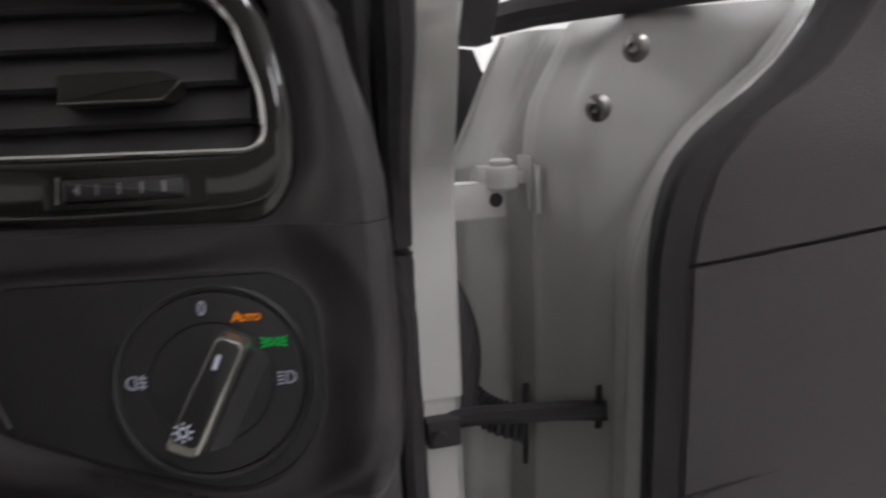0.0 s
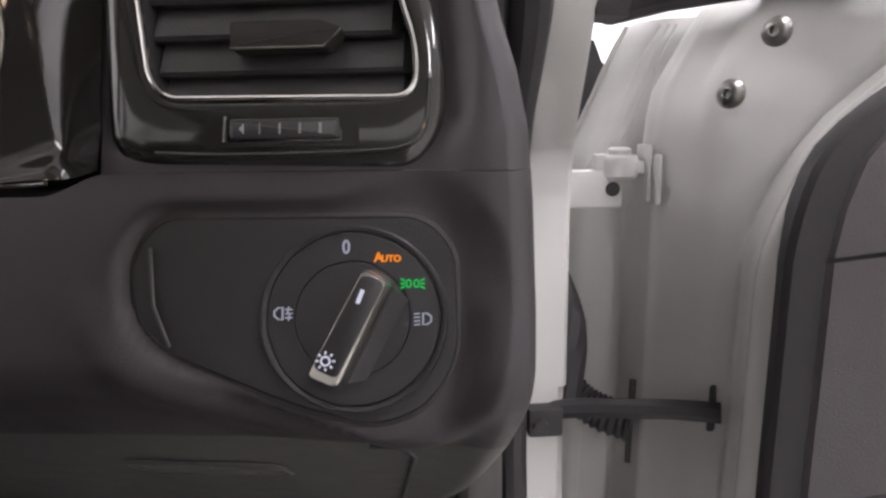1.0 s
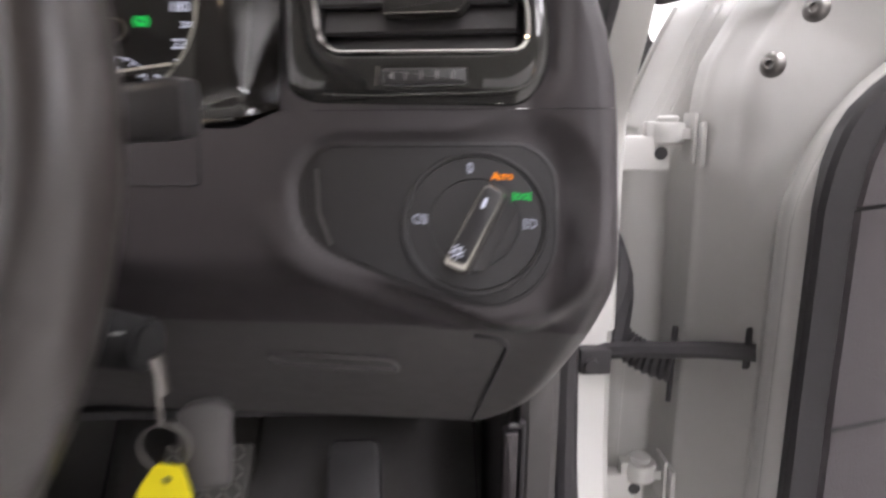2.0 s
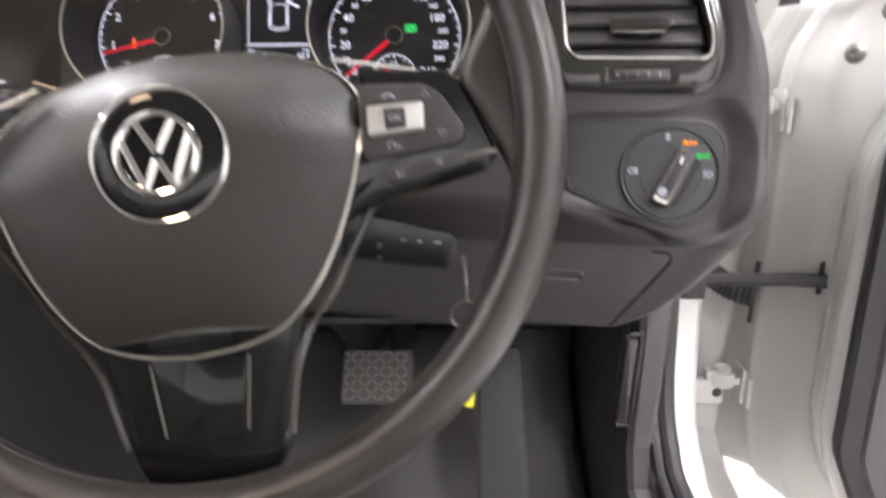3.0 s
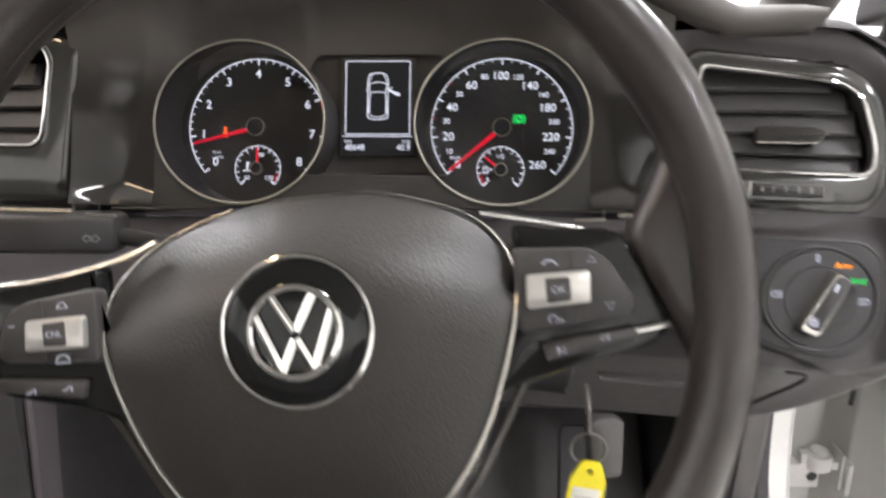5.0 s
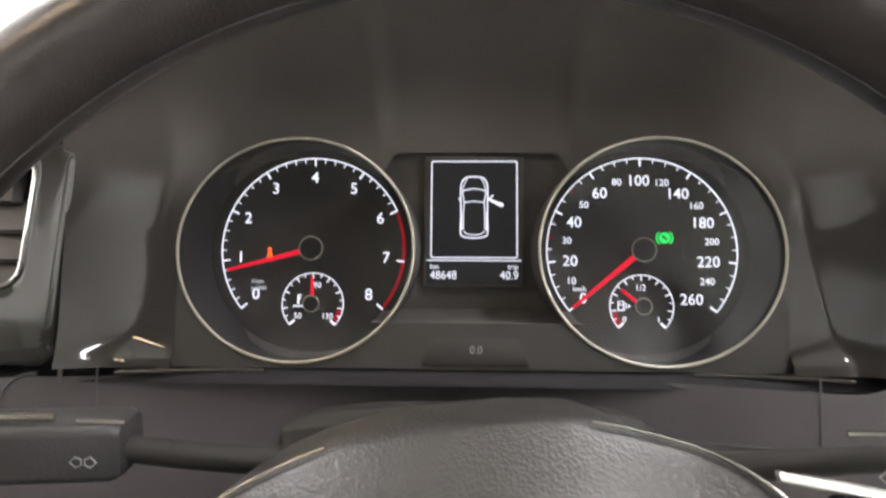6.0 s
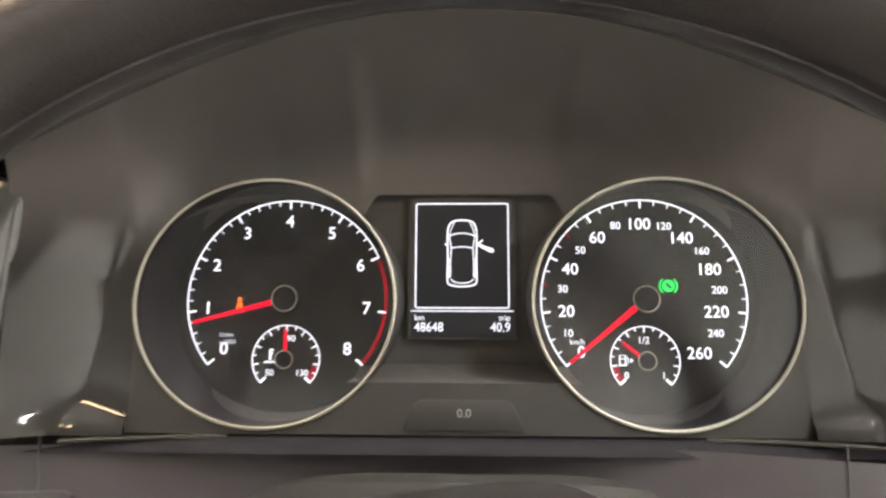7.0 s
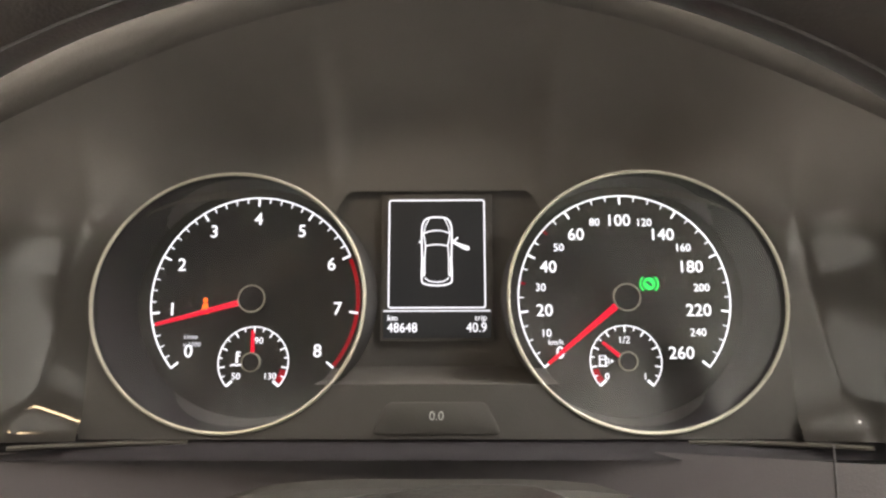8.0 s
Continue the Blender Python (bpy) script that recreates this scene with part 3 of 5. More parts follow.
def console():
    c = thing("centre_console", pose(0, 0, 0), "dark grey plastic centre console beside the footwell", "console")
    part("console_side", side_profile([(-0.7, 0.32), (0.40, 0.32), (0.40, 0.80), (-0.085, 0.80), (-0.095, 0.66), (-0.25, 0.58), (-0.7, 0.56)], -0.46, -0.24), "black", c)
    part("trim_strip", side_profile([(-0.092, 0.60), (-0.072, 0.60), (-0.060, 0.70), (-0.046, 0.79), (-0.076, 0.79), (-0.086, 0.70)], -0.240, -0.234, bev=0.002), "card", c, "lighter upright trim strip")
    part("column_boot", tube([(0.0, 0.06, 0.79), (0.0, 0.22, 0.66), (0.0, 0.42, 0.52)], [0.05, 0.035, 0.03], 16), "black", c, "dark column boot")


kick_panel()
console()


# ---- instrument cluster ----
XO, VO, DN, RX, RV = 0.0868, -0.0053, 0.0415, 0.0571, 0.0539


def cowl_lip(x):
    """The cowl's lower edge above x, in the cluster's own upward and outward measures."""
    z = 0.0585 + 0.0715 * math.cos(math.pi / 2 * min(1, abs(x) / 0.216)) ** 1.1
    y = -0.073 + 0.30 * z
    return y * math.cos(radians(73)) + z * math.sin(radians(73)), -y * math.sin(radians(73)) + z * math.cos(radians(73))


FOLD = [(-0.062, 0.1690), (-0.054, 0.1675), (-0.0424, 0.1622), (-0.0199, 0.1570), (0.0056, 0.1522), (0.020, 0.1478), (0.040, 0.1450)]


def surround_n(x, v):
    """How far the surround stands out at x, v: flat round the rings, folded forward towards the outer seams."""
    t = min(1, max(0, (abs(x) - 0.090) / 0.054))
    f = lerp_table(v, FOLD)
    u = max(0, (abs(x) - f) / (0.1885 - f))
    g = min(1, max(0, (abs(x) - 0.125) / 0.040))
    foot = 0.008 * g * math.exp(-((v + 0.0618) / (0.003 + 0.008 * g)) ** 2)
    return 0.001 + (DN - 0.0014) * t * t * (3 - 2 * t) + 0.019 * u ** 1.25 + foot * (1 - 0.7 * min(1, u))


def cluster():
    c = thing("instrument_cluster", pose(0, 0.007, 0.95, 73), "lit instrument cluster with two round dials and a display", "instrument cluster")
    def low_arc(sx, a0, a1, n=26):
        return [(sx * XO + RX * math.cos(radians(a0 + (a1 - a0) * i / n)), VO + RV * math.sin(radians(a0 + (a1 - a0) * i / n))) for i in range(n + 1)]
    shelf = [(-0.1445, -0.0615), (0.1445, -0.0615), (0.1442, VO)] + low_arc(1, 0, -140) + low_arc(-1, -40, -180) + [(-0.1442, VO)]
    bezel = part("bezel", plate(shelf, [], DN - 0.003, DN - 0.0005), "bezelblack", c, "dark bezel shelf below the dials")
    drop = bmesh.new()
    loft(drop, [[(x, -0.0400, DN - 0.001) for x in (-0.05, 0.05)], [(x, -0.0385, 0.02) for x in (-0.05, 0.05)], [(x, -0.0330, -0.004) for x in (-0.05, 0.05)]], False)
    part("shelf_riser", drop, "dispface", c)
    part("back_plate", slab(rounded([(-0.195, -0.065), (0.195, -0.065), (0.195, 0.13), (-0.195, 0.13)], 0.02), -0.010, -0.0045, 0.001), "dispface", c, "black back panel")
    # surround: one skin that wraps the rings, sweeps forward at both sides and curls into the cowl
    rows = []
    for j in range(29):
        row = []
        for i in range(151):
            x = -0.1885 + 0.377 * i / 150
            d = min(1, abs(abs(x) - XO) / (RX + 0.0004))
            low = VO + (RV + 0.0002) * math.sqrt(1 - d * d)
            t = min(1, max(0, (0.062 - abs(x)) / 0.020))
            low = max(low, 0.0515 - 0.030 * (1 - t * t * (3 - 2 * t)) if abs(x) < 0.062 else VO)
            vl, nl = cowl_lip(x)
            w = (j / 28) ** 1.2
            v = low + (vl - low) * w
            row.append((x, v, surround_n(x, v) * (1 - w ** 3) + nl * w ** 3))
        rows.append(row)
    up = bmesh.new()
    loft(up, rows, False)
    part("surround", up, "surround", c, "dark lining under the cowl, darker and glossier towards both ends", angle=80)
    for sx in (-1, 1):
        ck = bmesh.new()
        loft(ck, [[(sx * (XO + RX - 0.0004 + (0.1885 - XO - RX + 0.0004) * u / 28), v, surround_n(XO + RX + (0.1885 - XO - RX) * u / 28, v)) for u in range(29)] for v in [-0.0618 + (VO + 0.0618) * k / 24 for k in range(25)]], False)
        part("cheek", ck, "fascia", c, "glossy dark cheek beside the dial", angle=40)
    # small raised tray with the trip reading
    part("trip_tray", slab(rounded([(-0.026, -0.0595), (0.026, -0.0595), (0.020, -0.047), (-0.020, -0.047)], 0.003), DN - 0.002, DN + 0.0003, 0.0003), "bezelblack", bezel)
    words("0.0", 0.0050, "faint", c, 0.0, -0.0525, DN + 0.0005)
    for sx in (-1, 1):
        tub = bmesh.new()
        rings = []
        for f, n in ((0.0, DN - 0.0015), (0.35, 0.026), (0.8, 0.008), (1.0, 0.0)):
            rings.append([(x, y, n) for x, y in oval(sx * (XO + 0.0008 * f), VO * (1 - f) - 0.0015 * f, RX + (0.0565 - RX) * f, RV + (0.0560 - RV) * f)])
        loft(tub, rings, True)
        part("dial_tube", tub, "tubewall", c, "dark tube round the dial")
        sleeve = bmesh.new()
        loft(sleeve, [[(x, y, n) for x, y in oval(sx * (XO + 0.0008 * f), VO * (1 - f) - 0.0015 * f, RX + 0.0008, RV + 0.0008)] for f, n in ((0.0, DN - 0.0015), (1.0, -0.0045))], True)
        part("tube_sleeve", sleeve, "dialface", c)
        part("dial_ring", tube([(x, y, DN) for x, y in oval(sx * XO, VO, RX, RV, 96)], 0.0008, 8, closed=True), "darkchrome", c, "thin metal ring")
        dial(c, sx)
        cover = part("dial_cover", lathe([(0.0, DN - 0.0060), (0.6, DN - 0.0050), (1.0, DN - 0.0025)], 72), "cover", c, "clear plastic dial cover", at=Matrix.Translation((sx * XO, VO, 0)) @ Matrix.Diagonal((RX, RV, 1, 1)))
        cover.visible_shadow = False
    display(c)
    return c


def ticks(bm, cx, cy, r, angles, length, w, z):
    for a in angles:
        u = Vector((math.cos(radians(a)), math.sin(radians(a))))
        stroke(bm, [(cx + u.x * (r - length), cy + u.y * (r - length)), (cx + u.x * r, cy + u.y * r)], w, z)


def dial(c, sx):
    """One round gauge: face, scale, figures, pointers, and the small gauge in it."""
    cx, cy, r = sx * 0.0879, -0.0015, 0.0500
    face = part("dial_face", lathe([(0.0, 0.0), (0.0562, 0.0)], 64, centre=(cx, cy)), "dialface", c, "black dial face")
    z = 0.0003
    first = 220.0
    step = 32.5
    sc = bmesh.new()
    stroke(sc, arc(cx, cy, r, 220, 25 if sx < 0 else -40, 60), 0.00062, z)
    ticks(sc, cx, cy, r, [first - step * i for i in range(9)], 0.0042, 0.0009, z)
    n = 5 if sx < 0 else 4
    minor = [first - step * (i + j / n) for i in range(8) for j in range(1, n)]
    if sx > 0:
        redt = [first - step * 1.5, first - step * 2.5]
        minor = [a for a in minor if min(abs(a - b) for b in redt) > 1]
    else:
        minor = [a for a in minor if a > 24]
    ticks(sc, cx, cy, r, minor, 0.0026, 0.00048, z)
    part("scale", sc, "white", face, "white lit scale")
    rd = bmesh.new()
    if sx < 0:
        stroke(rd, arc(cx, cy, r - 0.0006, 23, -39, 30), 0.0017, z - 0.0001)
    else:
        ticks(rd, cx, cy, r, redt[:1], 0.0030, 0.0009, z)
        rd2 = bmesh.new()
        ticks(rd2, cx, cy, r, redt[1:], 0.0030, 0.0009, z)
        part("red_mark", rd2, "dimred", face, "red scale mark")
    part("red_mark", rd, "dimred", face, "red scale mark")
    if sx < 0:
        for i in range(9):
            a = radians(first - step * i)
            words(str(i), 0.0086, "white", face, cx + 0.0400 * math.cos(a), cy + 0.0388 * math.sin(a) + 0.0004, z, "figure", bold=0.00003)
        words("1/min", 0.0031, "dimwhite", face, cx - 0.0300, cy - 0.0176, z)
        words("x 1000", 0.0031, "dimwhite", face, cx - 0.0292, cy - 0.0212, z)
    else:
        big = (("0", -0.0309, -0.0256), ("20", -0.0377, -0.0058), ("40", -0.0353, 0.0150), ("60", -0.0216, 0.0308), ("100", -0.0010, 0.0376),
               ("140", 0.0196, 0.0305), ("180", 0.0324, 0.0148), ("220", 0.0349, -0.0060), ("260", 0.0256, -0.0259))
        for s, x, y in big:
            words(s, 0.0081, "white", face, cx + x, cy + y, z, "figure", bold=0.00003)
        small = (("10", -0.0372, -0.0164), ("30", -0.0393, 0.0052), ("50", -0.0301, 0.0245), ("80", -0.0124, 0.0369),
                 ("120", 0.0113, 0.0366), ("160", 0.0293, 0.0241), ("200", 0.0370, 0.0048), ("240", 0.0340, -0.0163))
        for s, x, y in small:
            words(s, 0.0052, "white", face, cx + x, cy + y, z, "figure", bold=0.00001)
        words("km/h", 0.0036, "white", face, cx - 0.0328, cy - 0.0206, z)
    # small gauge
    sx2, sy2, sr = cx + 0.0005 * -sx, -0.031, 0.0166
    sm = bmesh.new()
    stroke(sm, arc(sx2, sy2, sr, 222, -42, 40), 0.0005, z)
    ticks(sm, sx2, sy2, sr, [222 - 33 * i for i in range(9)], 0.0030, 0.0006, z)
    ticks(sm, sx2, sy2, sr, [222, -42], 0.0036, 0.0011, z)
    ticks(sm, sx2, sy2, sr, [222 - 33 * (i + 0.5) for i in range(8)], 0.0019, 0.0005, z)
    part("small_scale", sm, "white", face)
    sred = bmesh.new()
    stroke(sred, arc(sx2, sy2, sr - 0.0018, -38, -14, 10) if sx < 0 else arc(sx2, sy2, sr - 0.0018, 218, 194, 10), 0.0028, z - 0.0001)
    part("small_red_mark", sred, "dimred", face)
    if sx < 0:
        for s, x, y in (("50", -0.0080, -0.0066), ("90", 0.0022, 0.0100), ("130", 0.0080, -0.0066)):
            words(s, 0.0043, "white", face, sx2 + x, sy2 + y, z, "figure")
        ic = bmesh.new()
        X, Y = sx2 - 0.0078, sy2 + 0.0006
        stroke(ic, [(X, Y - 0.001), (X, Y + 0.0042)], 0.0010, z)
        stroke(ic, [(X, Y + 0.0040), (X + 0.0016, Y + 0.0040)], 0.0007, z)
        stroke(ic, [(X, Y + 0.0024), (X + 0.0014, Y + 0.0024)], 0.0007, z)
        stroke(ic, [(X - 0.0030, Y - 0.0022), (X - 0.0012, Y - 0.0016), (X, Y - 0.0022), (X + 0.0012, Y - 0.0016), (X + 0.0030, Y - 0.0022)], 0.0007, z)
        part("temperature_symbol", ic, "white", face)
    else:
        words("0", 0.0044, "white", face, sx2 - 0.0090, sy2 - 0.0070, z, "figure")
        words("1/2", 0.0046, "white", face, sx2 - 0.0004, sy2 + 0.0098, z, "figure")
        words("1", 0.0044, "white", face, sx2 + 0.0087, sy2 - 0.0070, z, "figure")
        ic = bmesh.new()
        X, Y = sx2 - 0.0104, sy2 + 0.0002
        stroke(ic, [(X - 0.0018, Y - 0.0020), (X - 0.0018, Y + 0.0024), (X + 0.0010, Y + 0.0024), (X + 0.0010, Y - 0.0020)], 0.0006, z, closed=True)
        stroke(ic, [(X - 0.0024, Y - 0.0022), (X + 0.0017, Y - 0.0022)], 0.0006, z)
        stroke(ic, [(X - 0.0016, Y + 0.0008), (X + 0.0008, Y + 0.0008)], 0.0005, z)
        stroke(ic, [(X + 0.0012, Y + 0.0016), (X + 0.0024, Y + 0.0010), (X + 0.0024, Y - 0.0014), (X + 0.0013, Y - 0.0004)], 0.0004, z)
        loft(ic, [[(X + 0.0034, Y + 0.0010, z), (X + 0.0034, Y - 0.0010, z), (X + 0.0048, Y, z)], [(X + 0.0034, Y + 0.0010, z + 0.0003), (X + 0.0034, Y - 0.0010, z + 0.0003), (X + 0.0048, Y, z + 0.0003)]], True, True, True)
        part("fuel_symbol", ic, "white", face)

    def pointer(px, py, ang, r0, r1, w0, w1, h, cap):
        u = Vector((math.cos(radians(ang)), math.sin(radians(ang))))
        v = Vector((-u.y, u.x))
        bm = bmesh.new()
        rings = []
        for rr, w in ((r0, w0), (r1, w1)):
            p = Vector((px, py)) + u * rr
            rings.append([(p.x + v.x * w, p.y + v.y * w, h - 0.0008), (p.x + v.x * w * 0.6, p.y + v.y * w * 0.6, h), (p.x - v.x * w * 0.6, p.y - v.y * w * 0.6, h), (p.x - v.x * w, p.y - v.y * w, h - 0.0008)])
        loft(bm, rings, True, True, True)
        n = part("pointer", bm, "red", face, "glowing red pointer")
        part("pointer_cap", lathe([(cap, 0.0005), (cap, h + 0.0012), (cap * 0.92, h + 0.0018), (0.0, h + 0.0019)], 28, centre=(px, py)), "tubewall", n)
        part("cap_ring", tube([(x, y, h + 0.0014) for x, y in oval(px, py, cap, cap, 28)], 0.00045, 6, closed=True), "darkchrome", n)
    if sx < 0:
        pointer(cx, cy, 194.5, 0.0058, 0.0470, 0.0014, 0.0008, 0.0046, 0.0062)
        pointer(sx2, sy2, 91, 0.0036, 0.0148, 0.0010, 0.0007, 0.0030, 0.0042)
        b = bmesh.new()
        X, Y = -0.1118, -0.0056
        lathe([(0.0, z), (0.0011, z), (0.0011, z + 0.0003), (0, z + 0.0003)], 12, b, (X + 0.0001, Y + 0.0040))
        slab(rounded([(X - 0.0021, Y - 0.0026), (X + 0.0022, Y - 0.0026), (X + 0.0012, Y + 0.0026), (X - 0.0008, Y + 0.0026)], 0.0006), z, z + 0.0003, 0.0001, b)
        part("belt_warning_lamp", b, "warning", face, "red-orange seat belt warning lamp")
    else:
        pointer(cx, cy, 219.5, 0.0058, 0.0480, 0.0016, 0.0008, 0.0046, 0.0062)
        pointer(sx2, sy2, 141, 0.0036, 0.0140, 0.0010, 0.0007, 0.0030, 0.0042)
        g = bmesh.new()
        X, Y = 0.1002, 0.0054
        lathe([(0.0, z), (0.0030, z), (0.0030, z + 0.0003), (0, z + 0.0003)], 20, g, (X, Y))
        stroke(g, arc(X, Y, 0.0042, 130, 230, 8), 0.0008, z)
        stroke(g, arc(X, Y, 0.0042, 50, -50, 8), 0.0008, z)
        part("brake_hold_lamp", g, "green", face, "green lit brake symbol")
        s = bmesh.new()
        stroke(s, [(X - 0.0013, Y + 0.0011), (X + 0.0013, Y - 0.0011)], 0.0012, z + 0.0003)
        part("symbol_slot", s, "black", face)


def display(c):
    scr = part("display", slab([(-0.027, -0.021), (0.027, -0.021), (0.027, 0.050), (-0.027, 0.050)], -0.0040, -0.0006, 0.0002), "dispface", c, "dark lit display with a car outline")
    part("lit_field", slab([(-0.0255, -0.0200), (0.0255, -0.0200), (0.0255, -0.0078), (-0.0255, -0.0078)], -0.0006, -0.0003, 0.0001), "screen", scr)
    part("lit_field", slab(rounded([(-0.0226, -0.0052), (0.0226, -0.0052), (0.0226, 0.0466), (-0.0226, 0.0466)], 0.001), -0.0006, -0.0003, 0.0001), "screen", scr)
    scr.location.x = -0.0009
    z = -0.0002
    f = bmesh.new()
    stroke(f, rounded([(-0.0231, -0.0056), (0.0231, -0.0056), (0.0231, 0.0470), (-0.0231, 0.0470)], 0.0012, 3), 0.0006, z, closed=True)
    stroke(f, [(-0.0254, -0.0071), (0.0254, -0.0071)], 0.0005, z)
    part("display_border", f, "white", scr)
    words("48648", 0.0064, "white", scr, -0.0236, -0.0152, z, align="LEFT", stretch=0.9)
    words("40.9", 0.0064, "white", scr, 0.0238, -0.0152, z, align="RIGHT", stretch=0.9)
    words("km", 0.0040, "white", scr, -0.0236, -0.0105, z, align="LEFT")
    words("trip", 0.0040, "white", scr, 0.0238, -0.0105, z, align="RIGHT")
    # car seen from above, its door open
    b = bmesh.new()
    y0, y1, w = 0.0050, 0.0385, 0.0073
    body = smooth([(-w, 0.030), (-w * 0.93, 0.0350), (-w * 0.65, 0.0378), (0, y1), (w * 0.65, 0.0378), (w * 0.93, 0.0350), (w, 0.030), (w * 0.97, 0.018), (w, 0.009), (w * 0.85, 0.0060), (0, y0), (-w * 0.85, 0.0060), (-w, 0.009), (-w * 0.97, 0.018)], 4, True)
    stroke(b, body, 0.0007, z, closed=True)
    stroke(b, smooth([(-w * 0.88, 0.0305), (-w * 0.4, 0.0316), (0, 0.0319), (w * 0.4, 0.0316), (w * 0.88, 0.0305)], 4), 0.0005, z)
    stroke(b, smooth([(-w * 0.75, 0.0243), (0, 0.0250), (w * 0.75, 0.0243)], 5), 0.0005, z)
    for s in (-1, 1):
        stroke(b, [(s * w * 0.88, 0.0305), (s * w * 0.74, 0.0243)], 0.0005, z)
        stroke(b, smooth([(s * w * 0.52, 0.0375), (s * w * 0.76, 0.034), (s * w * 0.86, 0.0305)], 4), 0.0004, z)
        stroke(b, smooth([(s * w * 0.74, 0.0243), (s * w * 0.80, 0.018), (s * w * 0.80, 0.0105), (s * w * 0.92, 0.0105), (s * w * 0.92, 0.019)], 3), 0.0005, z)
    stroke(b, smooth([(-w * 0.78, 0.0088), (-w * 0.5, 0.0072), (0, 0.0067), (w * 0.5, 0.0072), (w * 0.78, 0.0088)], 4), 0.0005, z)
    stroke(b, [(-w, 0.0265), (-w - 0.0012, 0.0258), (-w - 0.0010, 0.0270)], 0.0005, z)
    part("car_outline", b, "white", scr)
    dr = bmesh.new()
    slab(smooth([(w, 0.0275), (w + 0.0022, 0.0262), (w + 0.0050, 0.0250), (w + 0.0080, 0.0240), (w + 0.0085, 0.0226), (w + 0.0070, 0.0221), (w + 0.0035, 0.0239), (w, 0.0260)], 3, True), z, z + 0.0003, 0.0001, dr)
    stroke(dr, [(w + 0.0014, 0.0270), (w + 0.0030, 0.0284)], 0.0007, z)
    part("open_door_mark", dr, "white", scr)


cluster()


# ---- cowl over the cluster ----
def cowl():
    k = thing("cluster_cowl", pose(0, 0, 0), "dark grained plastic cowl arching over the instruments", "dashboard cowl")
    rings = []
    arch = [(x, 1.0085 + 0.0715 * math.cos(math.pi / 2 * min(1, abs(x) / 0.216)) ** 1.1) for x in [-0.262 + 0.524 * i / 90 for i in range(91)]]
    for s, y, dz in ((0.998, -0.062, -0.0002), (1.0, -0.066, 0.0), (1.004, -0.0705, 0.0010), (1.012, -0.0738, 0.003), (1.03, -0.075, 0.008), (1.05, -0.068, 0.013), (1.06, -0.03, 0.017), (1.02, 0.10, 0.0), (0.9, 0.2, -0.04)):
        rings.append([(x * s, y + 0.30 * (z - 0.95) * (1 if y < 0.05 else 0.2), 0.95 + (z - 0.95) * s + dz) for x, z in arch])
    bm = bmesh.new()
    loft(bm, rings, False)
    part("cowl_skin", bm, "hood", k, angle=80)
    for s in (-1, 1):
        part("cheek_seam", tube([(s * 0.1885, -0.0335 + (z - 0.957) * 0.306 - 0.0165, z) for z in (0.9015, 0.95, 1.0)], 0.0011, 6), "black", k)
        part("cheek_lip", tube(smooth([(s * 0.100, -0.0500, 0.9018), (s * 0.120, -0.0515, 0.9022), (s * 0.150, -0.0560, 0.9030), (s * 0.166, -0.0612, 0.9042)], 5), 0.0010, 8), "gloss", k)
    led = bmesh.new()
    loft(led, [[(x, y, z) for x in [-0.19 + 0.019 * i for i in range(21)]] for y, z in ((-0.044, 0.9030), (-0.049, 0.9020), (-0.0545, 0.9005), (-0.057, 0.8975), (-0.045, 0.893))], False)
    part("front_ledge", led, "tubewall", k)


cowl()


# ---- centre and side air vents ----
def spokes(poly, mid, n=144):
    """n points of the outline, met by even rays from mid."""
    out = []
    for i in range(n):
        a = 2 * math.pi * i / n
        u = (math.cos(a), math.sin(a))
        best = 0.0
        for j in range(len(poly)):
            (x1, y1), (x2, y2) = poly[j - 1], poly[j]
            x1, y1, x2, y2 = x1 - mid[0], y1 - mid[1], x2 - mid[0], y2 - mid[1]
            det = u[0] * (y1 - y2) - u[1] * (x1 - x2)
            if abs(det) < 1e-12:
                continue
            k = (x1 * (y1 - y2) - y1 * (x1 - x2)) / det
            m = (u[0] * y1 - u[1] * x1) / det
            if k > best and -1e-6 <= m <= 1 + 1e-6:
                best = k
        out.append((mid[0] + u[0] * best, mid[1] + u[1] * best))
    return out


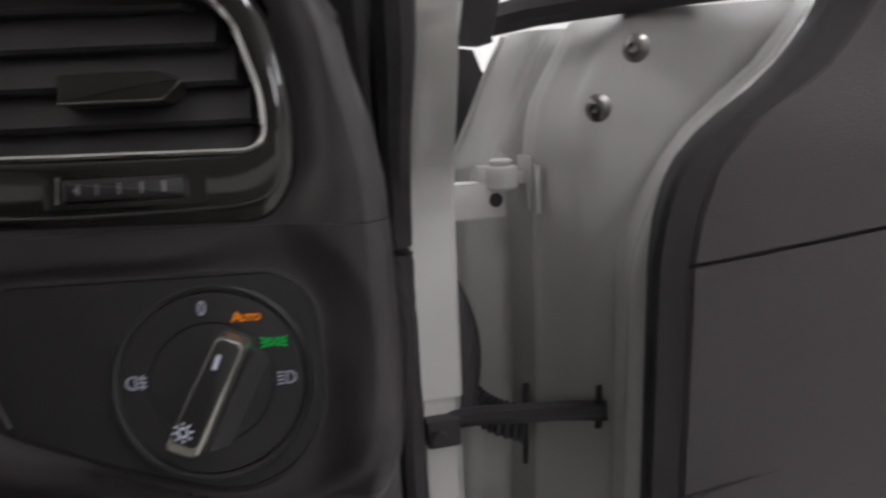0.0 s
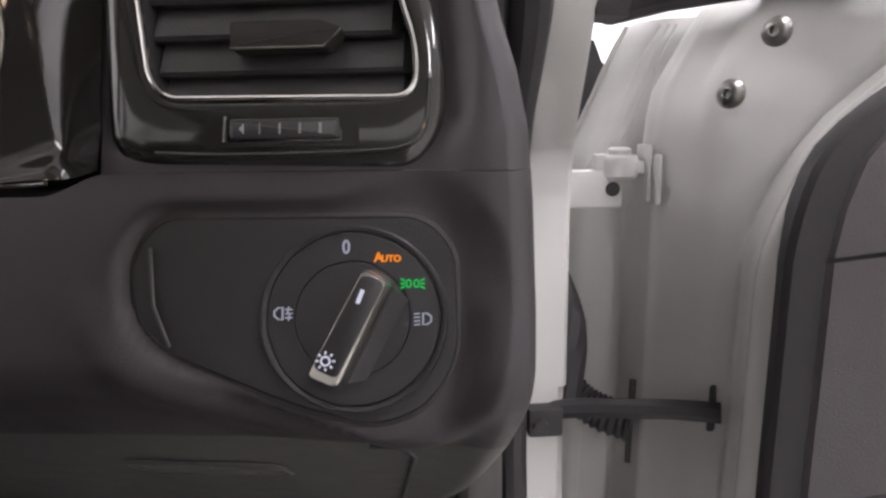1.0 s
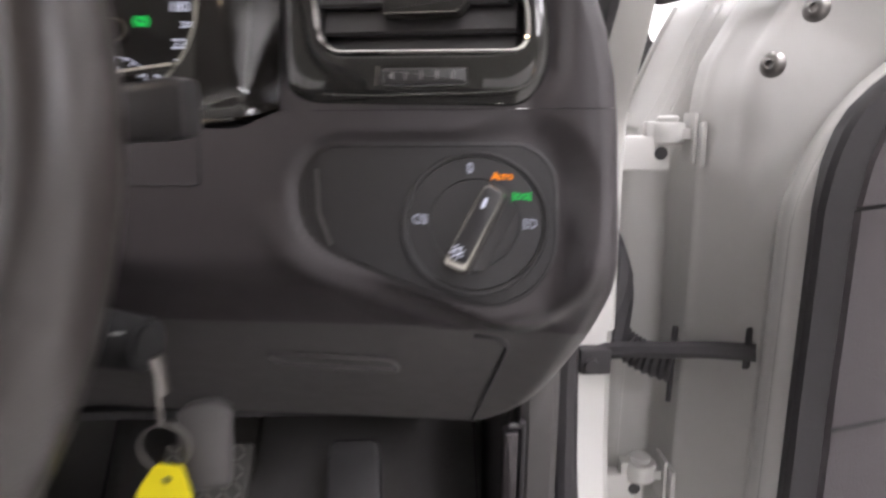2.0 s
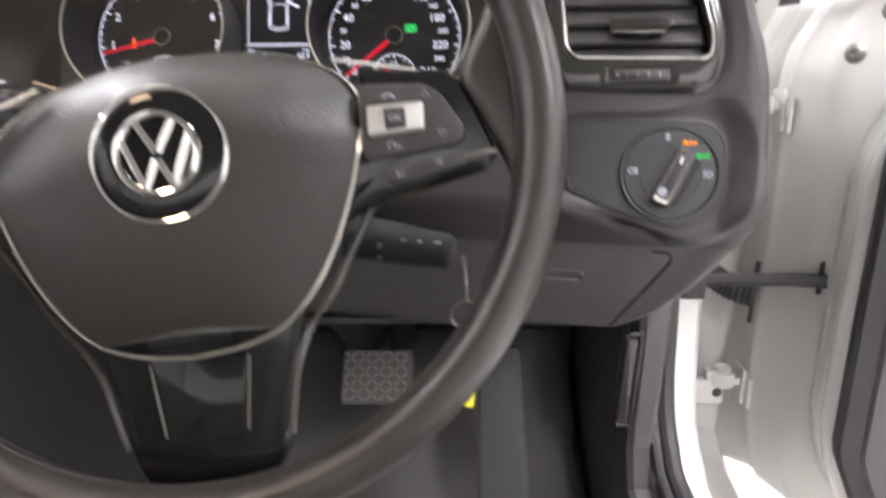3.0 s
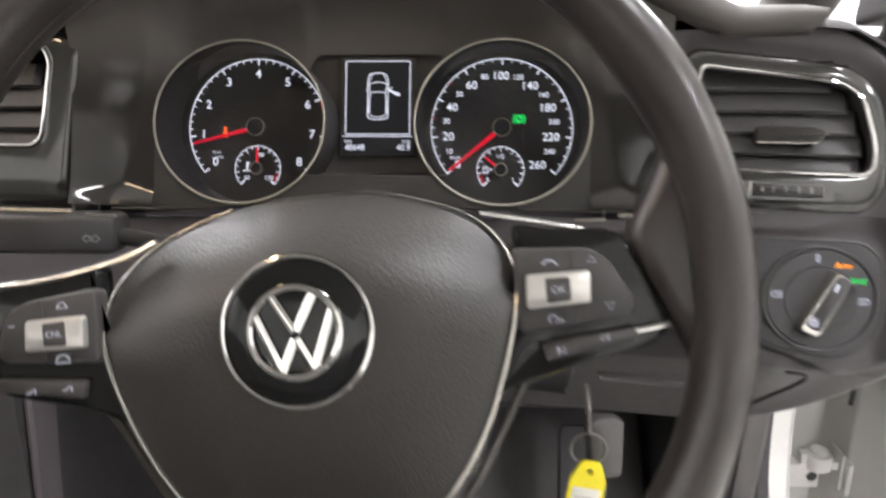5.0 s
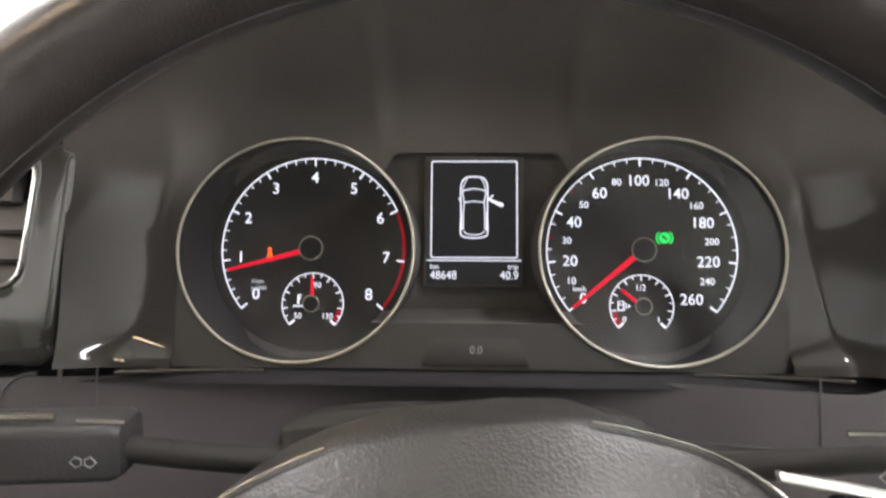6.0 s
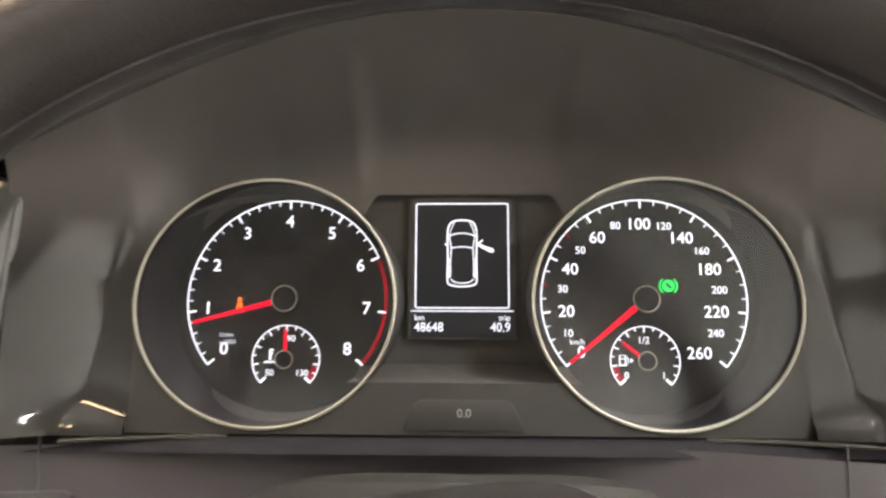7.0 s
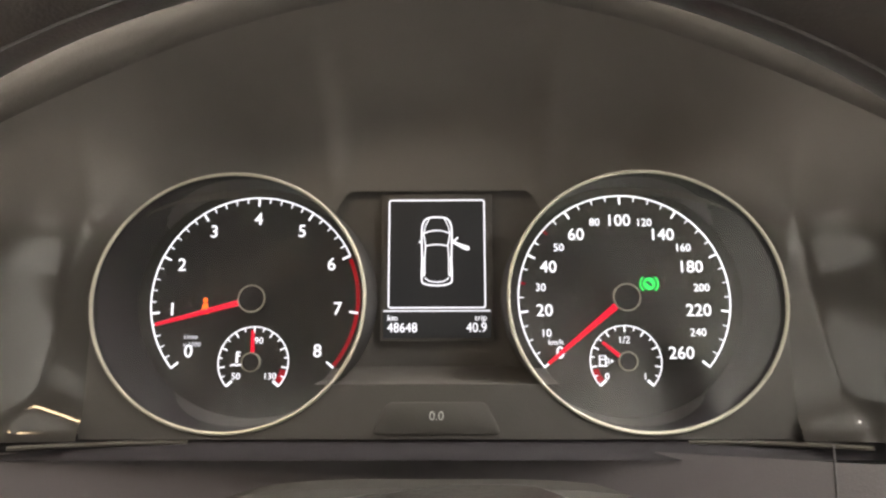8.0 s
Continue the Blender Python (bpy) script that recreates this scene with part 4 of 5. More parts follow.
def air_vent(m, outline, bez, label, thumb=True):
    v = thing("air_vent", m, label, "air vent", "dashboard vents")
    hole = rounded(outline, 0.016, 8)
    mid = (sum(p[0] for p in bez) / len(bez), sum(p[1] for p in outline) / len(outline))
    inner, outer = spokes(hole, mid), spokes(rounded(bez, 0.014), mid)
    bm = bmesh.new()
    loft(bm, [[(a[0] + (b[0] - a[0]) * t, a[1] + (b[1] - a[1]) * t, n) for a, b in zip(inner, outer)] for t, n in ((0.0, -0.004), (0.0, 0.0018), (0.06, 0.0032), (0.18, 0.0036), (0.5, 0.0032), (0.75, 0.0024), (0.9, 0.0010), (0.97, -0.0010), (1.0, -0.0045))], True)
    part("bezel", bm, "ventgloss", v, "glossy dark rounded bezel", angle=60)
    part("chrome_trim", tube([(x, y, 0.0032) for x, y in hole], 0.0011, 8, closed=True), "chrome", v, "thin chrome trim")
    duct = bmesh.new()
    loft(duct, [[(x, y, 0.001) for x, y in hole], [(x, y, -0.05) for x, y in inset(hole, 0.003)]], True, False, True)
    part("duct", duct, "ventblack", v)
    xs = [p[0] for p in outline]
    ys = [p[1] for p in outline]
    x0, x1, y0, y1 = min(xs), max(xs), min(ys), max(ys)
    pitch = (y1 - y0 - 0.004) / 4.6
    for i in range(5):
        y = y0 + 0.001 + pitch * (i + 0.30)
        lo = x0 + 0.006 - 0.002 * i
        hi = x1 - 0.0025 - (0.0, 0.0, 0.004, 0.010, 0.020)[i]
        bm = bmesh.new()
        h = pitch * 0.62
        prof = [(0.0, -h * 0.92), (0.0010, -h * 0.75), (0.0004, -h * 0.55), (-0.0022, h * 0.30), (-0.0048, h * 0.95), (-0.0062, h * 0.90), (-0.0050, 0.0), (-0.003, -h * 0.95)]
        rings = [[(x, y + b, a - 0.0035 - (0.004 if e else 0)) for a, b in prof] for x, e in ((lo, 1), (lo + 0.003, 0), (hi - 0.003, 0), (hi, 1))]
        loft(bm, rings, True, True, True)
        part("slat", bm, "ventblack", v)
    yt = y0 + (y1 - y0) * 0.34
    if thumb:
        b = slab(rounded([(-0.019, yt - 0.004), (0.015, yt - 0.004), (0.020, yt + 0.003), (0.012, yt + 0.006), (-0.019, yt + 0.006)], 0.002), -0.006, 0.0035, 0.0015)
        tab = part("slider_tab", b, "bezelblack", v, "black slider tab")
        part("tab_line", tube([(-0.0185, yt - 0.0035, 0.0030), (0.0135, yt - 0.0035, 0.0030), (0.0195, yt + 0.0025, 0.0024)], 0.0005, 6), "satin", tab)
        # airflow thumb wheel below
        w = part("thumb_wheel", slab(rounded([(-0.0185, -0.0155), (0.0190, -0.0155), (0.0190, -0.0085), (-0.0185, -0.0085)], 0.0012), -0.004, 0.0048, 0.0012), "ventblack", v, "black ribbed thumb wheel with white marks")
        marks = bmesh.new()
        for i in range(4):
            x = -0.0078 + 0.0069 * i
            slab([(x - 0.00020 * (i / 2 + 1), -0.0138), (x + 0.00020 * (i / 2 + 1), -0.0138), (x + 0.00020 * (i / 2 + 1), -0.0102), (x - 0.00020 * (i / 2 + 1), -0.0102)], 0.0048, 0.0051, 0.0001, marks)
        part("wheel_marks", marks, "print", w, "grey printed marks")
        a = bmesh.new()
        slab([(-0.0150, -0.0120), (-0.0132, -0.0138), (-0.0132, -0.0102)], 0.0048, 0.0051, 0.0001, a)
        part("wheel_arrow", a, "print", w)
        part("wheel_recess", plate(rounded([(-0.025, -0.0178), (0.0255, -0.0178), (0.0255, -0.0062), (-0.025, -0.0062)], 0.0015), [rounded([(-0.0195, -0.0162), (0.0200, -0.0162), (0.0200, -0.0078), (-0.0195, -0.0078)], 0.0012)], 0.0024, 0.0034), "ventgloss", v)
        part("recess_edge", tube([(-0.0208, -0.0160, 0.0036), (-0.0202, -0.0075, 0.0036)], 0.0005, 6), "satin", v)
        part("bezel_ridge", tube(smooth([(-0.045, -0.0195, 0.003), (-0.02, -0.0205, 0.0034), (0.02, -0.0200, 0.0034), (0.040, -0.0185, 0.0034), (0.0475, -0.0120, 0.003), (0.0490, 0.004, 0.003)], 5), 0.0009, 8), "ventgloss", v)
    return v


air_vent(VT, [(-0.041, -0.001), (0.0445, -0.002), (0.045, 0.014), (0.0365, 0.041), (0.025, 0.050), (-0.052, 0.060), (-0.0535, 0.052), (-0.047, 0.006)],
         VENT_BEZEL,
         "side air vent with black slats, chrome trim and thumb wheel")
air_vent(basis((-0.264, -0.055, 0.957), (0.06, -1, 0.2)), [(-0.045, -0.012), (0.050, -0.014), (0.056, -0.008), (0.064, 0.040), (0.058, 0.050), (-0.045, 0.052)],
         [(-0.055, -0.050), (0.064, -0.052), (0.070, -0.045), (0.082, 0.050), (0.074, 0.058), (-0.055, 0.060)], "centre air vent with black slats and chrome trim", thumb=False)


# ---- light switch ----
def light_switch():
    s = thing("light_switch", SW, "black rotary headlight switch with lit symbols", "light switch")
    pan = rounded(PANEL, 0.012, 6)
    bm = bmesh.new()
    rim = ((-0.0030, -0.0046), (-0.0018, -0.0030), (0.0, -0.0021), (0.0016, -0.0017), (0.0022, -0.0024))
    loft(bm, [[(x, y, n) for x, y in inset(pan, d)] for d, n in rim], True)
    part("panel_frame", bm, "switchface", s, "thin rounded rim round the switch panel")
    part("panel_face", plate(inset(pan, 0.0022), [oval(0, 0, 0.0322, 0.0312, 64)], -0.007, -0.0013), "switchface", s, "black switch panel")
    part("panel_groove", tube([(-0.0715, 0.024, -0.0003), (-0.0700, 0.004, -0.0003), (-0.0640, -0.010, -0.0003)], 0.0007, 6), "dash_low", s)
    part("dial_collar", lathe([(0.0320, -0.006), (0.0320, 0.0008), (0.0314, 0.0014), (0.0302, 0.0012), (0.0297, 0.0008), (0.0296, -0.006)], 72, squash=0.985), "switchface", s)
    face = part("dial_face", lathe([(0.0, 0.0014), (0.0192, 0.0014), (0.0195, 0.0009), (0.0198, 0.0014), (0.0290, 0.0014), (0.0294, 0.0009), (0.0295, -0.006)], 72, squash=0.985), "switchface", s, "black round switch face")
    z = 0.0015
    words("0", 0.0066, "dimwhite", face, -0.0022, 0.0238, z, "figure", bold=0.0001, stretch=0.85)
    words("A", 0.0045, "orange", face, 0.0088, 0.0204, z, "lettering", bold=0.00012)
    words("UTO", 0.0031, "orange", face, 0.0131, 0.0200, z, "lettering", bold=0.00012)
    g = bmesh.new()
    X, Y = 0.0203, 0.0117
    for q in (-1, 1):
        stroke(g, oval(X + q * 0.0013, Y, 0.0008, 0.0013, 10), 0.0005, z, closed=True)
        for a in (-1, 0, 1):
            stroke(g, [(X + q * 0.0026, Y + a * 0.0009), (X + q * 0.0041, Y + a * 0.0016)], 0.0006, z)
    part("side_light_symbol", g, "green", face, "green lit side light symbol")
    h = bmesh.new()
    X, Y = 0.0238, 0.0
    stroke(h, [(X, Y - 0.0019), (X, Y + 0.0019), (X + 0.0014, Y + 0.0018), (X + 0.0027, Y + 0.0008), (X + 0.0027, Y - 0.0008), (X + 0.0014, Y - 0.0018)], 0.0006, z, closed=True)
    for a in range(4):
        stroke(h, [(X - 0.0010, Y + 0.0018 - 0.0012 * a), (X - 0.0030, Y + 0.0016 - 0.0012 * a)], 0.0005, z)
    part("low_beam_symbol", h, "dimwhite", face)
    fg = bmesh.new()
    X, Y = -0.0238, 0.0016
    stroke(fg, [(X, Y - 0.0021), (X, Y + 0.0021), (X - 0.0015, Y + 0.0019), (X - 0.0028, Y + 0.0008), (X - 0.0028, Y - 0.0008), (X - 0.0015, Y - 0.0019)], 0.0006, z, closed=True)
    for a in range(3):
        stroke(fg, [(X + 0.0008, Y + 0.0014 - 0.0014 * a), (X + 0.0034, Y + 0.0014 - 0.0014 * a)], 0.0005, z)
    stroke(fg, [(X + 0.0020, Y - 0.0024), (X + 0.0024, Y - 0.0008), (X + 0.0018, Y + 0.0008), (X + 0.0022, Y + 0.0024)], 0.0005, z)
    part("fog_lamp_symbol", fg, "dimwhite", face)
    # the grip
    grip = [(-0.0136, -0.0180), (-0.0030, -0.0224), (0.0144, 0.0124), (0.0050, 0.0170)]
    g2 = rounded(grip, 0.0034)
    lid = rounded([(-0.0106, -0.0150), (-0.0028, -0.0186), (0.0129, 0.0120), (0.0056, 0.0153)], 0.0026)
    bar = bmesh.new()
    loft(bar, [[(x, y, 0.001) for x, y in inset(g2, -0.0010)], [(x, y, 0.0098) for x, y in g2], [(x, y, 0.0114) for x, y in inset(g2, 0.0004)], [(x, y, 0.0122) for x, y in inset(g2, 0.0011)]], True, True, True)
    knob = part("grip", bar, "satin", s, "switch grip with satin metal edge")
    part("grip_face", slab(lid, 0.0115, 0.0126, 0.0004), "switchface", knob, "black grip face")
    fl = bmesh.new()
    loft(fl, [[(x, y, 0.0012) for x, y in ((0.0165, 0.0095), (0.0190, 0.0062), (0.0050, -0.0205), (-0.0005, -0.0215))], [(x, y, 0.0062) for x, y in ((0.0146, 0.0110), (0.0152, 0.0102), (-0.0004, -0.0208), (-0.0018, -0.0210))]], True, True, True)
    part("grip_flank", fl, "switchface", knob)
    mk = bmesh.new()
    stroke(mk, [(0.0040, 0.0055), (0.0057, 0.0098)], 0.0013, 0.0127)
    part("grip_mark", mk, "white", knob, "white lit pointer mark")
    sn = bmesh.new()
    X, Y = -0.0062, -0.0128
    stroke(sn, oval(X, Y, 0.0014, 0.0014, 16), 0.0006, 0.0127, closed=True)
    for i in range(8):
        a = i * math.pi / 4
        stroke(sn, [(X + 0.0022 * math.cos(a), Y + 0.0022 * math.sin(a)), (X + 0.0031 * math.cos(a), Y + 0.0031 * math.sin(a))], 0.0006, 0.0127)
    part("lamp_symbol", sn, "white", knob)


light_switch()


# ---- steering wheel ----
WH = pose(-0.0012, -0.216, 0.899, 73) @ pose(0, 0, 0, 0, 0, 6.4)
HALF_PAD = [(0.0, -0.1010), (0.020, -0.0990), (0.036, -0.0945), (0.047, -0.0880), (0.058, -0.0760), (0.070, -0.0570), (0.080, -0.0330), (0.0865, -0.0100), (0.0882, 0.0010), (0.0862, 0.0140), (0.0790, 0.0250), (0.0680, 0.0335), (0.0530, 0.0400), (0.0340, 0.0455), (0.0140, 0.0480)]
BADGE_Y = -0.0095


def edge_z(y):
    t = min(1, max(0, (y + 0.02) / 0.068))
    return -0.004 - 0.028 * t * t * (3 - 2 * t)


def pad_z(f, y_edge):
    """Height of the pad's dome: f is 0 at the edge and 1 at the badge."""
    e = edge_z(y_edge)
    return e + (0.0105 - e) * (1 - (1 - f) ** 2.3)


def steering_wheel():
    w = thing("steering_wheel", WH, "three-spoke leather steering wheel with silver and gloss black trim", "steering wheel")
    # rim
    bm = bmesh.new()
    n, k = 144, 20
    vs = []
    for i in range(n):
        a = 2 * math.pi * i / n
        grip = 0.0012 * (math.exp(-((math.degrees(a) - 28) / 9) ** 2) + math.exp(-((math.degrees(a) - 152) / 9) ** 2))
        ring = []
        for j in range(k):
            q = 2 * math.pi * j / k
            rr = 0.1713 + (0.0117 + grip) * math.cos(q)
            ring.append(bm.verts.new((rr * math.cos(a), rr * math.sin(a), (0.0158 + grip) * math.sin(q))))
        vs.append(ring)
    for i in range(n):
        a, b = vs[i], vs[(i + 1) % n]
        for j in range(k):
            bm.faces.new((a[j], a[(j + 1) % k], b[(j + 1) % k], b[j]))
    rim = part("rim", bm, "leather", w, "dark leather wrapped rim")
    st = bmesh.new()
    tube([(0.1599 * math.cos(2 * math.pi * i / 160), 0.1599 * math.sin(2 * math.pi * i / 160), 0.0) for i in range(160)], 0.0006, 6, closed=True, bm=st)
    part("stitching", st, "black", rim)
    # pad
    half = smooth(HALF_PAD, 9)
    right = half[:-1] + [half[-1]]
    outline = right + [(-x, y) for x, y in reversed(right) if x > 1e-6]
    rings = []
    for f in (0.0, 0.0, 0.025, 0.06, 0.11, 0.18, 0.27, 0.37, 0.48, 0.60, 0.72, 0.84, 0.94):
        rings.append([(x * (1 - f), BADGE_Y + (y - BADGE_Y) * (1 - f), pad_z(f, y)) for x, y in outline])
    # the skirt: it runs further back along the top than at the sides
    deep = [min(1, max(0, (y - 0.022) / 0.018)) * (1 - min(1, max(0, (x - 0.034) / 0.026))) for x, y in outline]
    rings[0] = [(x * (0.98 + 0.03 * t), y * 0.98 + 0.0036 * t, pad_z(0, y) - 0.014 - 0.016 * t) for (x, y), t in zip(outline, deep)]
    rings[1] = [(x * (0.999 + 0.008 * t), y + 0.0020 * t, pad_z(0, y) - 0.004 - 0.007 * t) for (x, y), t in zip(outline, deep)]
    rings.insert(2, [(x, y, pad_z(0, y)) for x, y in outline])
    bm = bmesh.new()
    loft(bm, rings, True, True, True)
    pad = part("airbag_cover", bm, "pad", w, "grained dark airbag cover", angle=60)
    # trim line round the lower pad
    low = [p for p in half if p[1] < 0.036 or p[0] > 0.036]
    line = [(x * 1.012, BADGE_Y + (y - BADGE_Y) * 1.012, edge_z(y) + 0.0006) for x, y in [(-a, b) for a, b in reversed(low[1:])] + low]
    part("pad_trim", tube(line, [0.0010 if y < 0.015 else 0.0010 - 0.0006 * min(1, (y - 0.015) / 0.018) for x, y, z in line], 8), "satin", w, "thin satin silver trim line")
    foot = [p for p in outline if p[1] < -0.0925]
    foot = sorted(foot)
    cres = bmesh.new()
    loft(cres, [[(x * (1 - f), BADGE_Y + (y - BADGE_Y) * (1 - f), pad_z(f, y) + d) for x, y in foot for f in [g * max(0.05, 1 - (x / 0.041) ** 2)]] for g, d in ((0.004, 0.0010), (0.05, 0.0007), (0.10, 0.0005), (0.125 , -0.0006))], False)
    part("lower_gloss_strip", cres, "piano", pad, "glossy dark strip along the lower edge")
    # lighter gloss tube stands in for the highlight on the strip's upper edge
    crest = [(x * (1 - f), BADGE_Y + (y - BADGE_Y) * (1 - f), pad_z(f, y) + 0.0004) for x, y in foot if abs(x) < 0.034 for f in [0.125 * max(0.05, 1 - (x / 0.041) ** 2)]]
    part("strip_highlight", tube(crest, 0.0007, 6), "gloss", pad)
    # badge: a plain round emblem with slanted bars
    bz = 0.0108
    part("badge_disc", lathe([(0.0, bz + 0.0012), (0.0190, bz + 0.0012), (0.024, bz + 0.0008), (0.0285, bz - 0.0008), (0.0298, bz - 0.004)], 56, centre=(0, BADGE_Y)), "piano", w, "glossy black round badge")
    part("badge_ring", tube([(x, y, bz - 0.0008) for x, y in oval(0, BADGE_Y, 0.0300, 0.0300, 64)], 0.0011, 8, closed=True), "chrome", w, "chrome ring")
    em = bmesh.new()
    tube([(x, y, bz + 0.0020) for x, y in oval(0, BADGE_Y, 0.0178, 0.0178, 56)], 0.0017, 8, closed=True, bm=em)
    part("emblem_ring", em, "chrome", w, "chrome emblem ring")
    for s in (-1, 1):
        for pts in ([(0.0086, 0.0152), (0.0004, 0.0006)], [(0.0156, 0.0082), (0.0064, -0.0148)], [(0.0064, -0.0148), (0.0004, -0.0026)]):
            (x0, y0), (x1, y1) = pts
            d = Vector((x1 - x0, y1 - y0)).normalized()
            n = Vector((-d.y, d.x))
            bar = bmesh.new()
            loft(bar, [[(s * (p[0] + n.x * w2), BADGE_Y + p[1] + n.y * w2, bz + h2) for w2, h2 in ((-0.0020, 0.0004), (-0.0016, 0.0026), (-0.0004, 0.0033), (0.0004, 0.0033), (0.0016, 0.0026), (0.0020, 0.0004))] for p in ((x0, y0), (x1, y1))], True, True, True)
            part("emblem_bar", bar, "chrome", w, "slanted chrome bar", angle=20)
    # side spokes
    for s in (1, -1):
        out = [(0.0895, 0.0255), (0.104, 0.0215), (0.128, 0.0200), (0.1395, 0.0185), (0.1440, 0.0020), (0.1425, -0.0225), (0.134, -0.0280), (0.100, -0.0360), (0.082, -0.0440), (0.072, -0.05), (0.082, -0.02), (0.0895, 0.0)]
        if s > 0:
            out[3:8] = [(0.1365, 0.0145), (0.1440, -0.0040), (0.1515, -0.0235), (0.1460, -0.0295), (0.104, -0.0385)]
        pts = [(s * x, y) for x, y in out]
        part("side_spoke", slab(rounded(pts if s > 0 else list(reversed(pts)), 0.004), -0.020, -0.0075, 0.003), "piano", w, "gloss black side spoke")
        # leather flare where the spoke meets the rim
        inner = [(0.1590, -0.0450), (0.1530, -0.0250), (0.1450, -0.0050), (0.1375, 0.0150)] if s > 0 else [(0.1475, -0.0360), (0.1410, -0.0255), (0.1440, -0.0020), (0.1385, 0.0225)]
        fl = smooth([(0.1480, 0.0350), (0.1545, 0.0500), (0.1600, 0.0700), (0.1700, 0.0500), (0.1730, 0.0), (0.1700, -0.0550), (0.1590, -0.0720), (0.1560, -0.0560)] + inner, 3, True)
        fl = [(s * x, y) for x, y in fl]
        part("spoke_root", slab(fl if s > 0 else list(reversed(fl)), -0.014, -0.0020, 0.0055), "leather", w, "leather flare of the rim", angle=70)
        bar = smooth([(0.077, 0.0315), (0.090, 0.0281), (0.104, 0.0244), (0.1165, 0.0210), (0.129, 0.0170), (0.1385, 0.0125)] if s > 0 else [(-0.066, 0.0335), (-0.082, 0.0275), (-0.104, 0.0232), (-0.128, 0.0210), (-0.148, 0.0225)], 5)
        part("spoke_blade", tube([(x, y, -0.016 + 0.07 * (abs(x) - 0.066)) for x, y in bar], [(0.0024 if s > 0 else 0.0032) * (1 - 0.6 * abs(i / (len(bar) - 1) - 0.2)) for i in range(len(bar))], 8, flat=0.5, up=(0, 1, 0.3)), "blade", w, "satin silver blade on the spoke")
        part("lower_blade", tube([(s * 0.132, -0.0240, -0.0065), (s * 0.150, -0.0222, -0.0065)], 0.0013, 8), "chrome", w)
        # key plate
        sink = 0.0036 if s > 0 else 0.0
        kp = [(0.0885, 0.0150), (0.1195, 0.0122), (0.1270, 0.0070), (0.1368, -0.0105), (0.1345, -0.0175), (0.0885, -0.0205)] if s > 0 else [(0.0885, 0.0160), (0.1195, 0.0128), (0.1290, 0.0080), (0.1345, -0.0080), (0.1310, -0.0125), (0.0885, -0.0160)]
        kp = [(s * x, y) for x, y in kp]
        keys = part("key_plate", slab(rounded(kp, 0.0035), -0.012, -0.0030, 0.0018), "keyface", w, "dark grey key plate")
        part("key_gap", tube([(s * 0.1120, 0.0126, -0.0029), (s * 0.1120, -0.0140 - sink, -0.0029)], 0.0004, 6), "black", keys)
        rk = [(0.0925, 0.0036), (0.1188, 0.0033), (0.1176, -0.0100), (0.0918, -0.0106)] if s > 0 else [(0.0925, 0.0048), (0.1180, 0.0048), (0.1190, -0.0085), (0.0930, -0.0090)]
        part("silver_rocker", slab(rounded([(s * x, y) for x, y in rk], 0.002), -0.006, 0.0008, 0.0014), "silverpaint", keys, "silver painted rocker key")
        part("centre_key", slab(rounded([(s * 0.1000, 0.0034 - sink / 2), (s * 0.1100, 0.0030 - sink / 2), (s * 0.1100, -0.0066 - sink / 2), (s * 0.1000, -0.0070 - sink / 2)], 0.0012), 0.0, 0.0013, 0.0006), "keyface", keys, "dark grey centre key")
        words("OK" if s > 0 else "CNL", 0.0040 if s > 0 else 0.0036, "keywhite", keys, s * 0.1050, -0.0018 - sink / 2, 0.0014)
        lo = [(0.0965, -0.0228 - 0.75 * sink), (0.1360, -0.0190 - 0.75 * sink), (0.1350, -0.0245 - 0.75 * sink), (0.0980, -0.0305 - 0.75 * sink)]
        lk = part("lower_key", slab(rounded([(s * x, y) for x, y in lo], 0.0016), -0.012, -0.0045, 0.001), "keyface", w, "dark grey lower key")
        z = -0.0028
        ic = bmesh.new()
        if s > 0:
            stroke(ic, smooth([(0.0999, 0.0070), (0.1019, 0.0085), (0.1044, 0.0081), (0.1059, 0.0063)], 3), 0.0009, z)
            stroke(ic, [(0.1182, 0.0062), (0.1217, 0.0059), (0.1202, 0.0087)], 0.0004, z, closed=True)
            stroke(ic, [(0.1240, -0.0108), (0.1275, -0.0111), (0.1255, -0.0139)], 0.0004, z, closed=True)
            stroke(ic, arc(0.1022, -0.0157, 0.0018, -60, 220, 10), 0.0005, z)
            stroke(ic, [(0.1052, -0.0174), (0.1052, -0.0154), (0.1065, -0.0164)], 0.0005, z, closed=True)
        else:
            stroke(ic, arc(-0.1030, 0.0090, 0.0020, 0, 180, 8), 0.0005, z)
            stroke(ic, [(-0.1055, 0.0088), (-0.1005, 0.0088)], 0.0005, z)
            stroke(ic, arc(-0.1045, -0.0140, 0.0030, 10, 170, 8), 0.0006, z)
            stroke(ic, [(-0.1078, -0.0142), (-0.1012, -0.0142)], 0.0006, z)
            stroke(ic, [(-0.1270, 0.0030), (-0.1245, 0.0030)], 0.0006, z)
        part("key_symbols", ic, "keywhite", keys, "white lit key symbols")
        ic = bmesh.new()
        if s > 0:
            for X, Y, q in ((0.1045, -0.0287, -1), (0.1225, -0.0250, 1)):
                stroke(ic, [(X - q * 0.0014, Y + 0.0014), (X - q * 0.0014, Y - 0.0014), (X + q * 0.0010, Y)], 0.0004, -0.0043, closed=True)
                stroke(ic, [(X + q * 0.0014, Y + 0.0016), (X + q * 0.0014, Y - 0.0016)], 0.0005, -0.0043)
        else:
            for X in (-0.1050, -0.1210):
                stroke(ic, [(X - 0.0018, -0.0262), (X - 0.0004, -0.0262), (X + 0.0014, -0.0248)], 0.0006, -0.0043)
